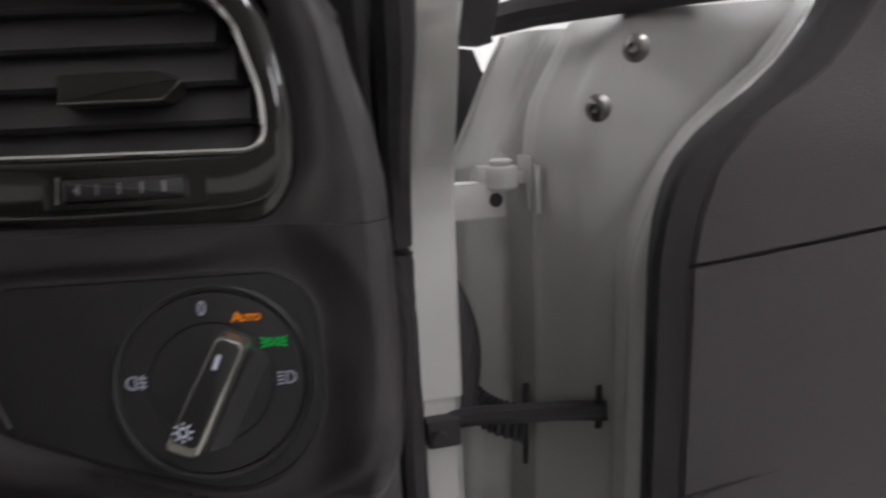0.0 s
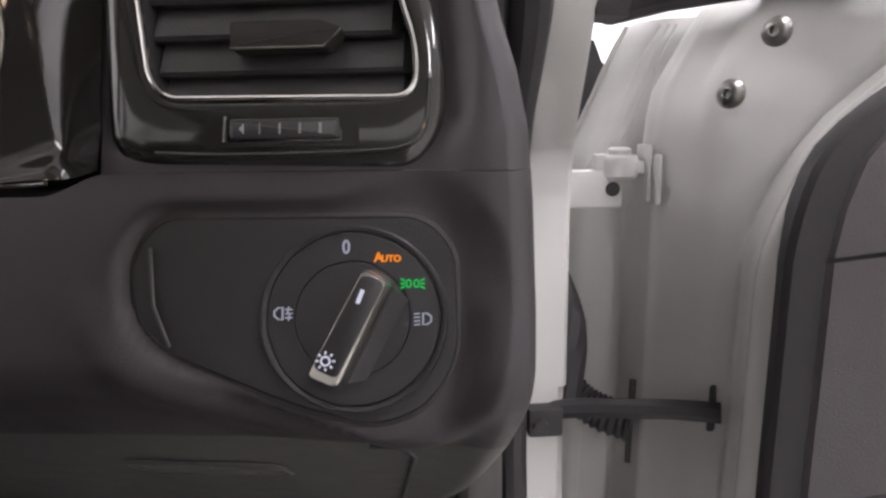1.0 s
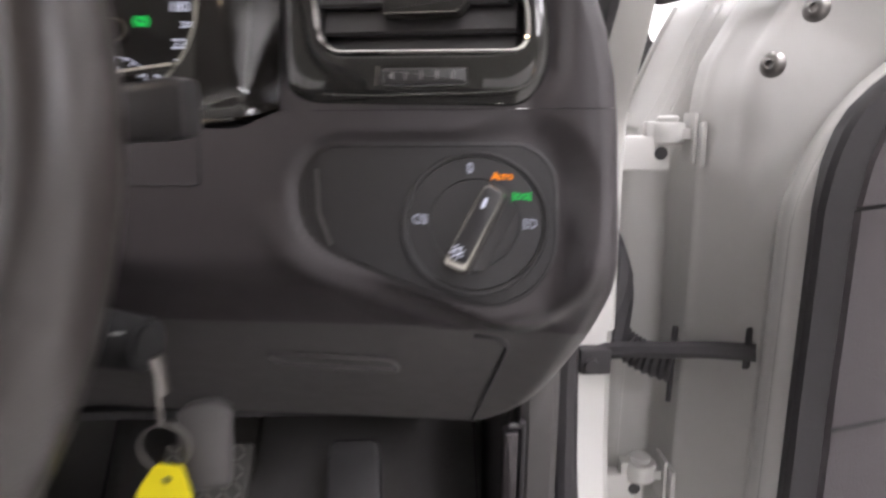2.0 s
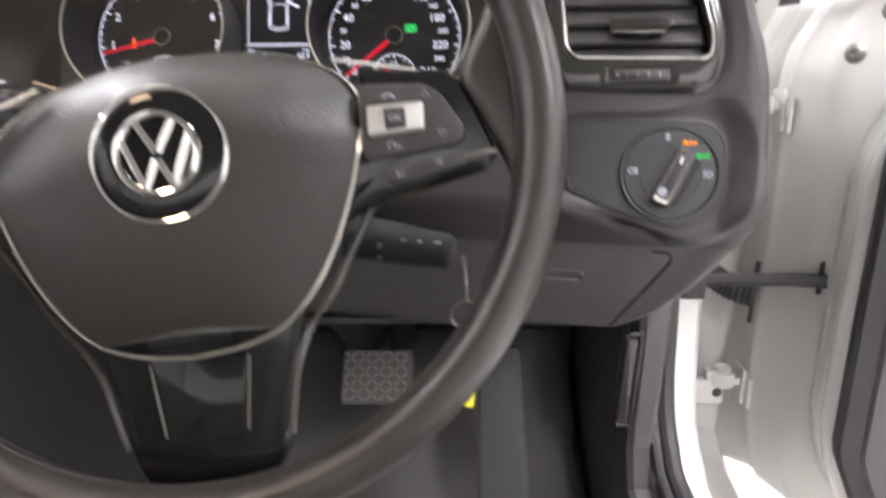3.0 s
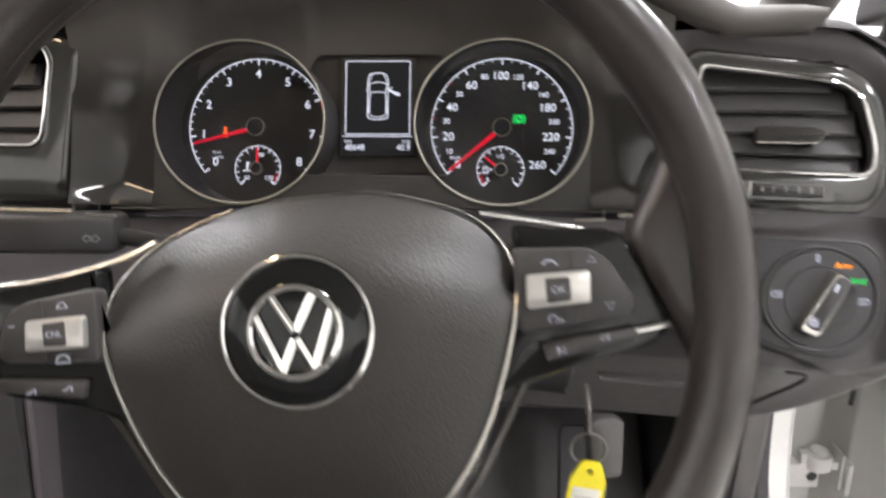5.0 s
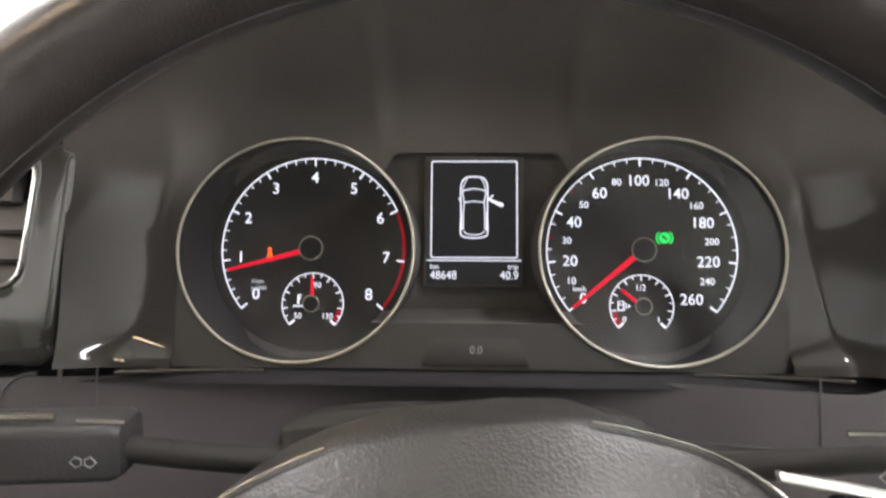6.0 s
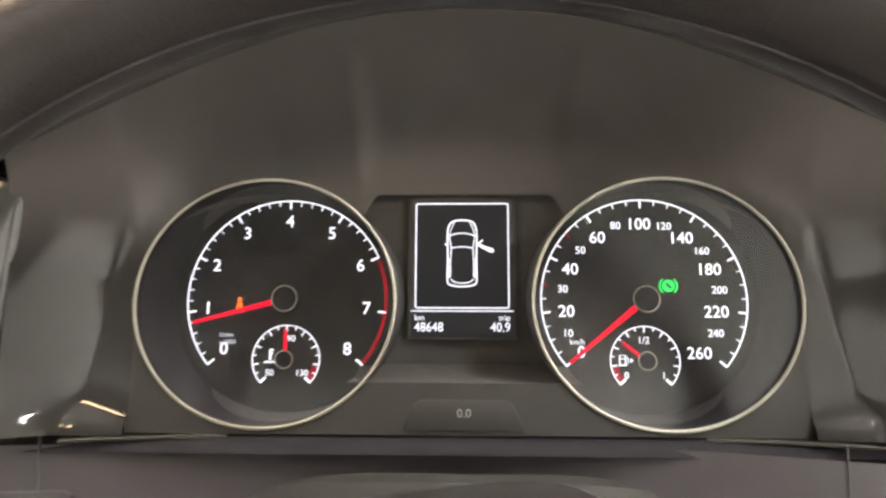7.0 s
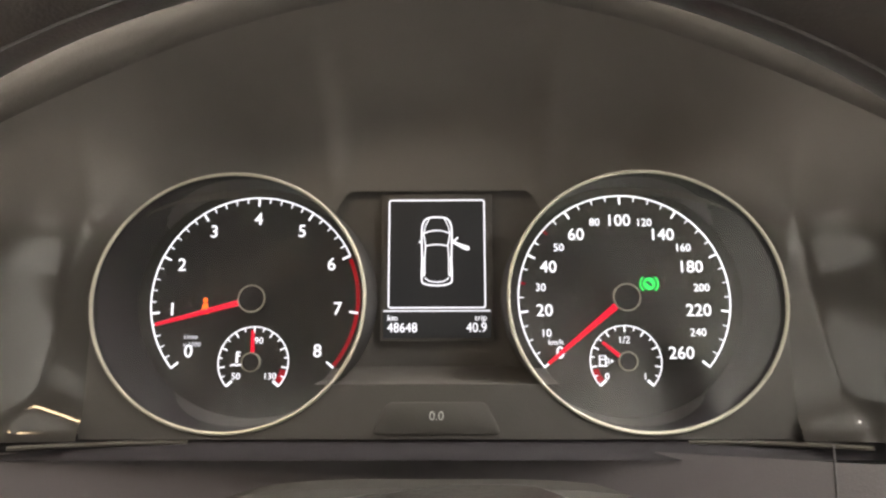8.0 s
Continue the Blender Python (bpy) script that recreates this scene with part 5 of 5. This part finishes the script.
                stroke(ic, [(X + 0.0022, -0.0268), (X + 0.0022, -0.0246)], 0.0005, -0.0043)
        part("lower_key_symbols", ic, "keywhite", lk)
    # lower spoke
    u = [(-0.052, -0.080), (-0.046, -0.100), (-0.041, -0.120), (-0.037, -0.148), (-0.030, -0.1625), (0.030, -0.1625), (0.037, -0.148), (0.041, -0.120), (0.046, -0.100), (0.052, -0.080)]
    part("lower_spoke", slab(rounded(u, 0.006), -0.024, -0.010, 0.003), "piano", w, "gloss black lower spoke")
    part("lower_insert", slab(rounded([(-0.024, -0.100), (-0.0175, -0.143), (0.0175, -0.143), (0.024, -0.100)], 0.003), -0.012, -0.0092, 0.001), "piano", w, "black insert")
    for s in (-1, 1):
        part("insert_edge", tube([(s * 0.0195, -0.139, -0.0090), (s * 0.0235, -0.104, -0.0090)], 0.0004, 6), "darkchrome", w, "thin bright insert edge")
    for s in (-1, 1):
        part("lower_edge", tube(smooth([(s * 0.0935, -0.0355, -0.0125), (s * 0.0865, -0.0450, -0.0115), (s * 0.0770, -0.0610, -0.0105), (s * 0.0645, -0.0810, -0.010), (s * 0.0540, -0.0945, -0.010), (s * 0.0465, -0.110, -0.010), (s * 0.0420, -0.128, -0.0105), (s * 0.0390, -0.143, -0.011)], 8), 0.0018, 8), "gloss", w)
    part("hub", lathe([(0.045, -0.022), (0.045, -0.040), (0.035, -0.062), (0.0, -0.064)], 40, centre=(0, -0.03)), "black", w, "black hub behind the cover")
    return w


steering_wheel()


# ---- steering column, stalks and ignition key ----
def column():
    c = thing("steering_column", pose(0, 0, 0), "black plastic steering column shroud behind the wheel", "steering column")
    bm = bmesh.new()
    rings = []
    for y, zc, hx, hz in ((-0.150, 0.862, 0.046, 0.036), (-0.12, 0.858, 0.054, 0.042), (-0.06, 0.848, 0.058, 0.046), (0.02, 0.838, 0.060, 0.050)):
        rings.append([(x, y, zc + z) for x, z in rounded([(-hx, -hz * 1.2), (hx, -hz * 1.2), (hx, hz * 0.4), (hx * 0.72, hz * 0.8), (-hx * 0.72, hz * 0.8), (-hx, hz * 0.4)], 0.012)])
    loft(bm, rings, True, True, True)
    part("shroud", bm, "lockblack", c)
    part("gap_cover", tube(smooth([(-0.085, -0.050, 0.868), (-0.045, -0.065, 0.880), (0.0, -0.07, 0.883), (0.045, -0.065, 0.880), (0.085, -0.050, 0.868)], 6), 0.012, 10), "bezelblack", c)
    lock = part("ignition_lock", tube([(0.055, -0.072, 0.814), (0.100, -0.085, 0.8095), (0.129, -0.0935, 0.8075)], [0.0165, 0.0145, 0.0120], 18), "lockblack", c, "black ignition lock housing")
    part("lock_ring", tube([(0.128, -0.0932, 0.8085), (0.1305, -0.094, 0.808)], 0.0095, 18), "lockblack", lock)
    ic = bmesh.new()
    for x, ww in ((0.0965, 0.005), (0.1075, 0.003), (0.1185, 0.005)):
        yf = -0.0722 - 0.29 * (x - 0.055) - 0.0118
        box(x, x + ww, yf - 0.0014, yf, 0.8158, 0.8170, 0, ic)
    part("lock_marks", ic, "print", lock, "grey printed marks")
    for z in (0.8035, 0.8125):
        part("screw", tube([(0.0815, -0.089, z), (0.0815, -0.0965, z)], 0.0020, 10, up=(0, 0, 1)), "steel", c, "small steel screw")


column()


def stalk(s):
    k = thing("column_stalk", pose(0, 0, 0), "black control stalk with a thin silver line", "control stalk", "column stalks")
    far = 0.206 if s < 0 else 0.174
    path = smooth([(s * 0.045, -0.100, 0.884), (s * 0.075, -0.115, 0.892), (s * 0.105, -0.126, 0.900), (s * 0.130, -0.132, 0.906), (s * 0.152, -0.137, 0.908)], 4)
    part("lever", tube(path, [0.0062 - 0.0018 * i / (len(path) - 1) for i in range(len(path))], 14, flat=0.95), "bezelblack", k)
    head = bmesh.new()
    rings = []
    near = 0.1215 if s < 0 else 0.148
    for x, g in ((near, 0.55), (near + 0.001, 0.86), (near + 0.004, 1.0), (0.158, 1.0), (far - 0.004, 1.04), (far, 0.9)):
        dy, dz = -0.24 * (x - 0.12), 0.075 * (x - 0.12)
        rings.append([(s * x, -0.1285 + dy + p * g, 0.9062 + dz + q * g) for p, q in rounded([(-0.0105, -0.0105), (0.0105, -0.0105), (0.0105, 0.0095), (-0.0080, 0.0095)], 0.0035)])
    loft(head, rings, True, True, True)
    part("stalk_head", head, "ventblack", k, "black rounded stalk head")
    part("silver_line", tube([(s * 0.142, -0.139, 0.9200), (s * (far - 0.010), -0.146, 0.9224), (s * (far - 0.002), -0.148, 0.9232)], 0.0013, 6), "satin", k, "thin silver line")
    part("silver_line", tube([(s * 0.121, -0.134, 0.9160), (s * 0.136, -0.137, 0.9175)], 0.0011, 6), "satin", k, "thin silver line")
    ar = bmesh.new()
    for q in (-1, 1):
        stroke(ar, [(q * 0.0006, -0.0009), (q * 0.0006, 0.0009), (q * 0.0026, 0.0018), (q * 0.0046, 0), (q * 0.0026, -0.0018)], 0.0004, 0, closed=True)
    part("arrow_symbols", ar, "print", k, "grey printed arrows", at=basis((s * 0.131, -0.1440, 0.9065), (0, -1, 0.15)))


stalk(-1)
stalk(1)


def key_and_tag():
    k = thing("ignition_key", pose(0.1385, -0.1030, 0.8075), "metal ignition key in the lock, with a steel split ring", "key")
    part("key_bow", slab(rounded([(-0.003, -0.016), (0.003, -0.016), (0.0035, 0.002), (-0.0035, 0.002)], 0.002), -0.0012, 0.0012, 0.0006), "steel", k, at=basis((0, -0.004, -0.002), (1, -0.5, 0.1)))
    part("key_link", tube(smooth([(0.0, -0.006, -0.008), (0.001, -0.010, -0.018), (0.0015, -0.011, -0.028)], 4), 0.0013, 8), "steel", k)
    ring = [(0.0016 + 0.0105 * math.cos(a), -0.011, -0.0385 + 0.0105 * math.sin(a)) for a in (2 * math.pi * i / 40 for i in range(40))]
    part("split_ring", tube(ring, 0.0010, 8, closed=True, up=(0, 1, 0)), "steel", k, "steel split ring")
    fob = thing("key_fob", pose(0.1530, -0.1000, 0.7620), "grey plastic key fob hanging behind the tag", "key fob")
    part("fob_shell", slab(rounded([(-0.010, -0.020), (0.010, -0.020), (0.012, 0.016), (0.006, 0.020), (-0.006, 0.020), (-0.012, 0.016)], 0.005), -0.004, 0.004, 0.0025), "dash_low", fob, at=pose(0, 0, 0, 80, 0, 10))
    tag = thing("key_tag", basis((0.1420, -0.1165, 0.7600), (0.10, -1, 0.16)) @ pose(0, 0, 0, 0, 0, -11), "yellow plastic key tag with a white paper label", "key tag")
    shape = rounded([(-0.0055, 0.002), (0.0055, 0.002), (0.0112, -0.010), (0.0112, -0.052), (-0.0112, -0.052), (-0.0112, -0.010)], 0.002)
    part("tag_body", plate(shape, [oval(0, -0.0045, 0.0019, 0.0019, 14)], -0.0011, 0.0011), "yellow", tag)
    part("tag_label", slab(rounded([(-0.0088, -0.015), (0.0088, -0.015), (0.0088, -0.049), (-0.0088, -0.049)], 0.0008), 0.0009, 0.0015, 0.0002), "paper", tag, "white paper label")
    ln = bmesh.new()
    for i, (a, b) in enumerate(((-0.007, 0.005), (-0.007, 0.007), (-0.007, 0.002))):
        stroke(ln, [(a, -0.021 - 0.006 * i), (b, -0.0212 - 0.006 * i)], 0.0010, 0.0015, h=0.0001)
    part("label_lines", ln, "print_dark", tag, "faint dark written bars")


key_and_tag()


# ---- pedals and footwell ----
def pedals():
    m = basis((0.044, 0.180, 0.574), (0.0, -0.75, 0.66))
    p = thing("brake_pedal", m, "grey ribbed rubber brake pedal on a steel arm", "pedal")
    part("pedal_pad", slab(rounded([(-0.043, -0.032), (0.030, -0.032), (0.040, -0.022), (0.043, 0.010), (0.042, 0.032), (-0.043, 0.032)], 0.007), -0.010, 0.0, 0.004), "pedal", p, "ribbed grey rubber pad")
    rib = bmesh.new()
    for i in range(9):
        for j in range(7):
            x, y, q = -0.036 + 0.0085 * i, -0.026 + 0.0087 * j, 1 if (i + j) % 2 else -1
            stroke(rib, [(x - 0.003, y - 0.003 * q), (x + 0.003, y + 0.003 * q)], 0.0026, -0.0002, h=0.0012)
    tagged(part("pad_ribs", rib, "rib", p), kind="stuff")
    part("pedal_arm", tube(smooth([(0.028, 0.010, -0.016), (0.029, 0.045, -0.020), (0.029, 0.09, -0.022), (0.026, 0.20, -0.020)], 5), 0.015, 10, flat=0.6), "steel", p, "grey steel pedal arm")
    a = thing("accelerator_pedal", basis((0.185, 0.12, 0.545), (0.0, -0.85, 0.5)), "black plastic accelerator pedal hinged at the floor", "pedal")
    part("pedal_plate", slab(rounded([(-0.026, -0.085), (0.030, -0.085), (0.024, 0.085), (-0.022, 0.085)], 0.01), -0.012, 0.0, 0.004), "black", a)
    part("pedal_hinge", slab(rounded([(-0.024, -0.100), (0.028, -0.100), (0.028, -0.084), (-0.024, -0.084)], 0.004), -0.022, -0.002, 0.003), "dash_low", a)
    mat = thing("floor_mat", pose(0, 0, 0), "black carpet floor mat in the driver's footwell", "floor mat")
    bm = bmesh.new()
    rows = []
    for y, z in ((-0.6, 0.306), (0.12, 0.306), (0.22, 0.325), (0.33, 0.40), (0.43, 0.52)):
        rows.append([(x, y, z + 0.004 * math.sin(9 * x)) for x in [-0.15 + 0.02 * i for i in range(24)]])
    loft(bm, rows, False)
    ob = part("mat_sheet", bm, "carpet", mat)
    ob.modifiers.new("thick", "SOLIDIFY").thickness = -0.006
    edge = [(x, y, z + 0.004) for x, y, z in ((-0.15, -0.6, 0.306), (-0.15, 0.12, 0.306), (-0.15, 0.33, 0.40), (-0.15, 0.43, 0.52), (0.31, 0.43, 0.52), (0.31, 0.33, 0.40), (0.31, 0.12, 0.306), (0.31, -0.6, 0.306))]
    part("mat_edge", tube(edge, 0.004, 6), "rubber", mat)


pedals()


# ---- open driver's door ----
FACE_T = [(0.86, 0.0), (0.90, 0.001), (0.935, 0.004), (0.973, 0.025), (1.0, 0.042)]
LIP_T = [(0.445, 0.085), (0.46, 0.060), (0.48, 0.040), (0.50, 0.024), (0.56, 0.0), (0.83, 0.003), (0.858, 0.011), (0.885, 0.022), (0.912, 0.038), (0.935, 0.061), (0.96, 0.089), (0.998, 0.116)]
CARD_T = [(0.445, 0.10), (0.46, 0.070), (0.48, 0.045), (0.50, 0.026), (0.56, 0.0), (0.84, 0.002), (0.87, 0.006), (0.899, 0.0145), (0.9235, 0.035), (0.95, 0.070), (0.973, 0.0875), (1.0, 0.102)]
LEFT_T = [(0.845, 0.0), (0.875, 0.009), (0.90, 0.025), (0.935, 0.042), (0.97, 0.057), (1.0, 0.074)]
PLAN = [(0.430, 0.290, "l"), (0.436, 0.272, "l"), (0.4416, 0.262, "l"), (0.449, 0.255, "l"), (0.462, 0.2525, "l"), (0.4830, 0.2490, "l"), (0.4885, 0.2420, "l"), (0.4895, 0.216, "f"), (0.4897, 0.1960, "f"), (0.4905, 0.1905, "f"), (0.4945, 0.1825, "f"), (0.5020, 0.160, "f"), (0.5110, 0.137, "f"),
        (0.5240, 0.1225, "p"), (0.5285, 0.1080, "p"), (0.5210, 0.0940, "p"), (0.5130, 0.084, "p"), (0.5135, 0.075, "p"), (0.5200, 0.070, "p"), (0.532, 0.072, "p")]
LEAN_X, LEAN_Y = 0.07, 0.12


def door():
    zs = [0.446, 0.455, 0.47, 0.485, 0.505, 0.54, 0.58] + [0.62 + 0.02 * i for i in range(20)]
    tab = {"l": LEFT_T, "f": FACE_T, "p": LIP_T}
    bm = bmesh.new()
    rows, lip_rows = [], []
    for z in zs:
        row = []
        for x, y, kk in PLAN:
            s = lerp_table(z, tab[kk])
            if kk == "l":
                s *= 1 - 0.26 * min(1, max(0, (x - 0.449) / 0.0395))
            if kk == "f":
                s += (lerp_table(z, LIP_T) if z < 0.6 else 0) * 0.35
            dy = -0.34 / 0.94 * s * 0.6 if kk == "p" else 0.0
            lean = min(0, z - 0.70)
            row.append((x + s + LEAN_X * lean, y + dy + LEAN_Y * lean, z))
        pts = smooth(row, 4)
        rows.append(pts[:53])
        lip_rows.append(pts[52:])
    loft(bm, rows, False)
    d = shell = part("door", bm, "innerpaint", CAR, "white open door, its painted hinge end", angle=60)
    shell.modifiers.new("thick", "SOLIDIFY").thickness = 0.0015
    bm = bmesh.new()
    loft(bm, lip_rows, False)
    lip = part("door_lip", bm, "paint", d, "glossy white rounded edge of the door", angle=60)
    lip.modifiers.new("thick", "SOLIDIFY").thickness = 0.0015
    # beads of sealer along the hinge edge
    for x, y, z0, z1 in ((0.4450, 0.2580, 0.870, 0.995), (0.4520, 0.2540, 0.885, 0.995), (0.4620, 0.2520, 0.900, 0.995), (0.4418, 0.2612, 0.47, 0.67), (0.4560, 0.2532, 0.46, 0.66)):
        pts = []
        for i in range(15):
            z = z0 + (z1 - z0) * i / 14
            s = lerp_table(z, LEFT_T) * (1 - 0.26 * min(1, max(0, (x - 0.449) / 0.0395)))
            lean = min(0, z - 0.70)
            pts.append((x + s + LEAN_X * lean, y + LEAN_Y * lean, z))
        part("sealer_bead", tube(pts, 0.0018, 8), "innerpaint", d)
    # outer skin
    sk = bmesh.new()
    loft(sk, [[(0.424 + lerp_table(z, LEFT_T) + LEAN_X * min(0, z - 0.70), 0.294 + LEAN_Y * min(0, z - 0.70), z), (0.428 + lerp_table(z, LEFT_T), 0.304, z), (0.46 + lerp_table(z, LEFT_T), 0.298, z), (0.92, 0.14, z), (1.47, -0.06, z)] for z in zs], False)
    o = part("outer_skin", sk, "paint", d, "white painted outer skin")
    o.modifiers.new("thick", "SOLIDIFY").thickness = 0.0015
    # lining: dark border, upper and lower card
    def card(z0, z1, u0, proud, n=14, rise0=0.0, rise1=0.0):
        bm = bmesh.new()
        rows = []
        for i in range(n + 1):
            z = z0 + (z1 - z0) * i / n
            s = lerp_table(z, CARD_T)
            lean = min(0, z - 0.70)
            bx, by = 0.5165 + s + LEAN_X * lean, 0.0640 - 0.34 / 0.94 * s * 0.6 + LEAN_Y * lean
            row = []
            for u, p in ((u0, -0.012), (u0 + 0.001, proud - 0.004), (u0 + 0.005, proud), (u0 + 0.05, proud + 0.003), (u0 + 0.2, proud + 0.006), (u0 + 0.55, proud + 0.004)):
                up = (rise0 + (rise1 - rise0) * i / n) * max(0, u - 0.019)
                row.append((bx + 0.94 * u - 0.34 * p, by - 0.34 * u - 0.94 * p, z + up))
            rows.append(row)
        loft(bm, rows, False)
        return bm
    part("lining_border", card(0.460, 0.998, -0.001, 0.012, 40), "rubber", d, "dark rubbery border of the lining")
    part("upper_lining", card(0.8405, 0.990, 0.019, 0.016, 16, 0.22, 0.05), "card", d, "dark upper door lining")
    part("lower_lining", card(0.490, 0.8380, 0.019, 0.0165, 24, 0.0, 0.22), "card", d, "dark lower door lining")
    groove = []
    for u in (0.024, 0.05, 0.10, 0.16, 0.22):
        z = 0.687 + 0.40 * (u - 0.028)
        lean = min(0, z - 0.70)
        groove.append((0.5165 + LEAN_X * lean + 0.94 * u - 0.34 * 0.0185, 0.0640 + LEAN_Y * lean - 0.34 * u - 0.94 * 0.0185, z))
    part("pocket_seam", tube(groove, 0.0014, 6), "rubber", d, "dark seam above the door pocket")
    part("belt_seal", tube([(0.468, 0.25, 1.006), (0.492, 0.19, 1.008), (0.54, 0.14, 1.010), (0.64, 0.06, 1.014), (0.98, -0.06, 1.024)], 0.012, 10), "rubber", d, "black rubber window seal")
    part("mirror_foot", slab(rounded([(-0.05, -0.02), (0.05, -0.02), (0.03, 0.05), (-0.03, 0.05)], 0.01), -0.02, 0.02, 0.008), "rubber", d, "black mirror foot", at=pose(0.50, 0.25, 1.05, 80, 0, 20))
    # strap and its rubber boot
    strap = smooth([(0.408, 0.182, 0.689), (0.435, 0.170, 0.695), (0.465, 0.152, 0.701), (0.490, 0.138, 0.706), (0.520, 0.122, 0.709)], 5)
    part("check_strap", tube(strap, 0.0092, 8, flat=0.85), "rubber", d, "black door check strap")
    part("strap_bracket", box(0.388, 0.416, 0.168, 0.186, 0.672, 0.696, 0.003), "rubber", d, "black strap bracket on the pillar")
    part("bracket_bolt", tube([(0.397, 0.167, 0.683), (0.397, 0.161, 0.683)], 0.0062, 14), "rubber", d, "dark bracket bolt")
    part("strap_slot", slab(rounded([(-0.0026, -0.019), (0.0026, -0.018), (0.0020, 0.017), (-0.0018, 0.017)], 0.002), -0.003, 0.0006, 0.0004), "black", d, at=basis((0.5125, 0.1230, 0.713), (-0.75, -0.65, 0)))
    path = smooth([(0.428, 0.214, 0.700), (0.440, 0.206, 0.686), (0.456, 0.197, 0.677), (0.477, 0.184, 0.673)], 8)
    part("cable_boot", tube(path, [0.012 + 0.0022 * (i % 2) + 0.003 * i / len(path) for i in range(len(path))], 12), "rubber", d, "black ribbed rubber cable boot")
    part("boot_flange", tube([(0.4755, 0.1800, 0.712), (0.4735, 0.1800, 0.640)], [0.003, 0.0025], 8), "rubber", d)
    part("cable_sleeve", tube(smooth([(0.427, 0.225, 0.797), (0.432, 0.218, 0.765), (0.432, 0.208, 0.730), (0.424, 0.195, 0.690)], 5), [0.004 + 0.009 * min(1, i / 7) for i in range(16)], 10), "rubber", d, "black cable sleeve")
    # bolts of the mirror
    for x, y, z in ((0.5345, 0.1145, 0.973), (0.5105, 0.1215, 0.935)):
        part("mirror_bolt", lathe([(0.0096, 0.0), (0.0096, 0.0012), (0.0088, 0.0022), (0.0080, 0.0036), (0.0066, 0.0052), (0.0048, 0.0062), (0.0034, 0.0065), (0.0030, 0.0061), (0.0028, 0.0035), (0.0, 0.0032)], 28), "steel", d, "dull steel round-headed bolt", at=basis((x, y, z), (-0.78, -0.62, 0.05)))
    for z, px, py in ((0.876, 0.4665, 0.206), (0.560, 0.4540, 0.188)):
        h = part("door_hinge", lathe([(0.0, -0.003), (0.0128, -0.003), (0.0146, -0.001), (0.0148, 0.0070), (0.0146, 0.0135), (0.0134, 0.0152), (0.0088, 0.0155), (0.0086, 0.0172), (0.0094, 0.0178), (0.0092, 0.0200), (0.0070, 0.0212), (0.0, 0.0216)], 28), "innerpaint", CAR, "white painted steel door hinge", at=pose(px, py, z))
        part("pillar_arm", box(-0.050, 0.002, -0.006, 0.010, -0.026, 0.004, 0.003), "innerpaint", h)
        part("arm_hole", tube([(-0.0065, -0.0055, -0.011), (-0.0065, -0.0066, -0.011)], 0.0058, 16), "black", h)
        part("knuckle_ear", box(-0.020, -0.010, -0.005, 0.006, 0.002, 0.0165, 0.002), "innerpaint", h)
        part("door_leaf", box(0.0202, 0.0250, -0.026, 0.006, -0.022, 0.0165, 0.002), "innerpaint", h)
        part("leaf_plate", box(0.0166, 0.0200, -0.018, 0.008, -0.020, 0.0235, 0.0015), "innerpaint", h)
        part("leaf_neck", box(0.008, 0.018, -0.012, 0.003, 0.001, 0.011, 0.002), "innerpaint", h)


door()
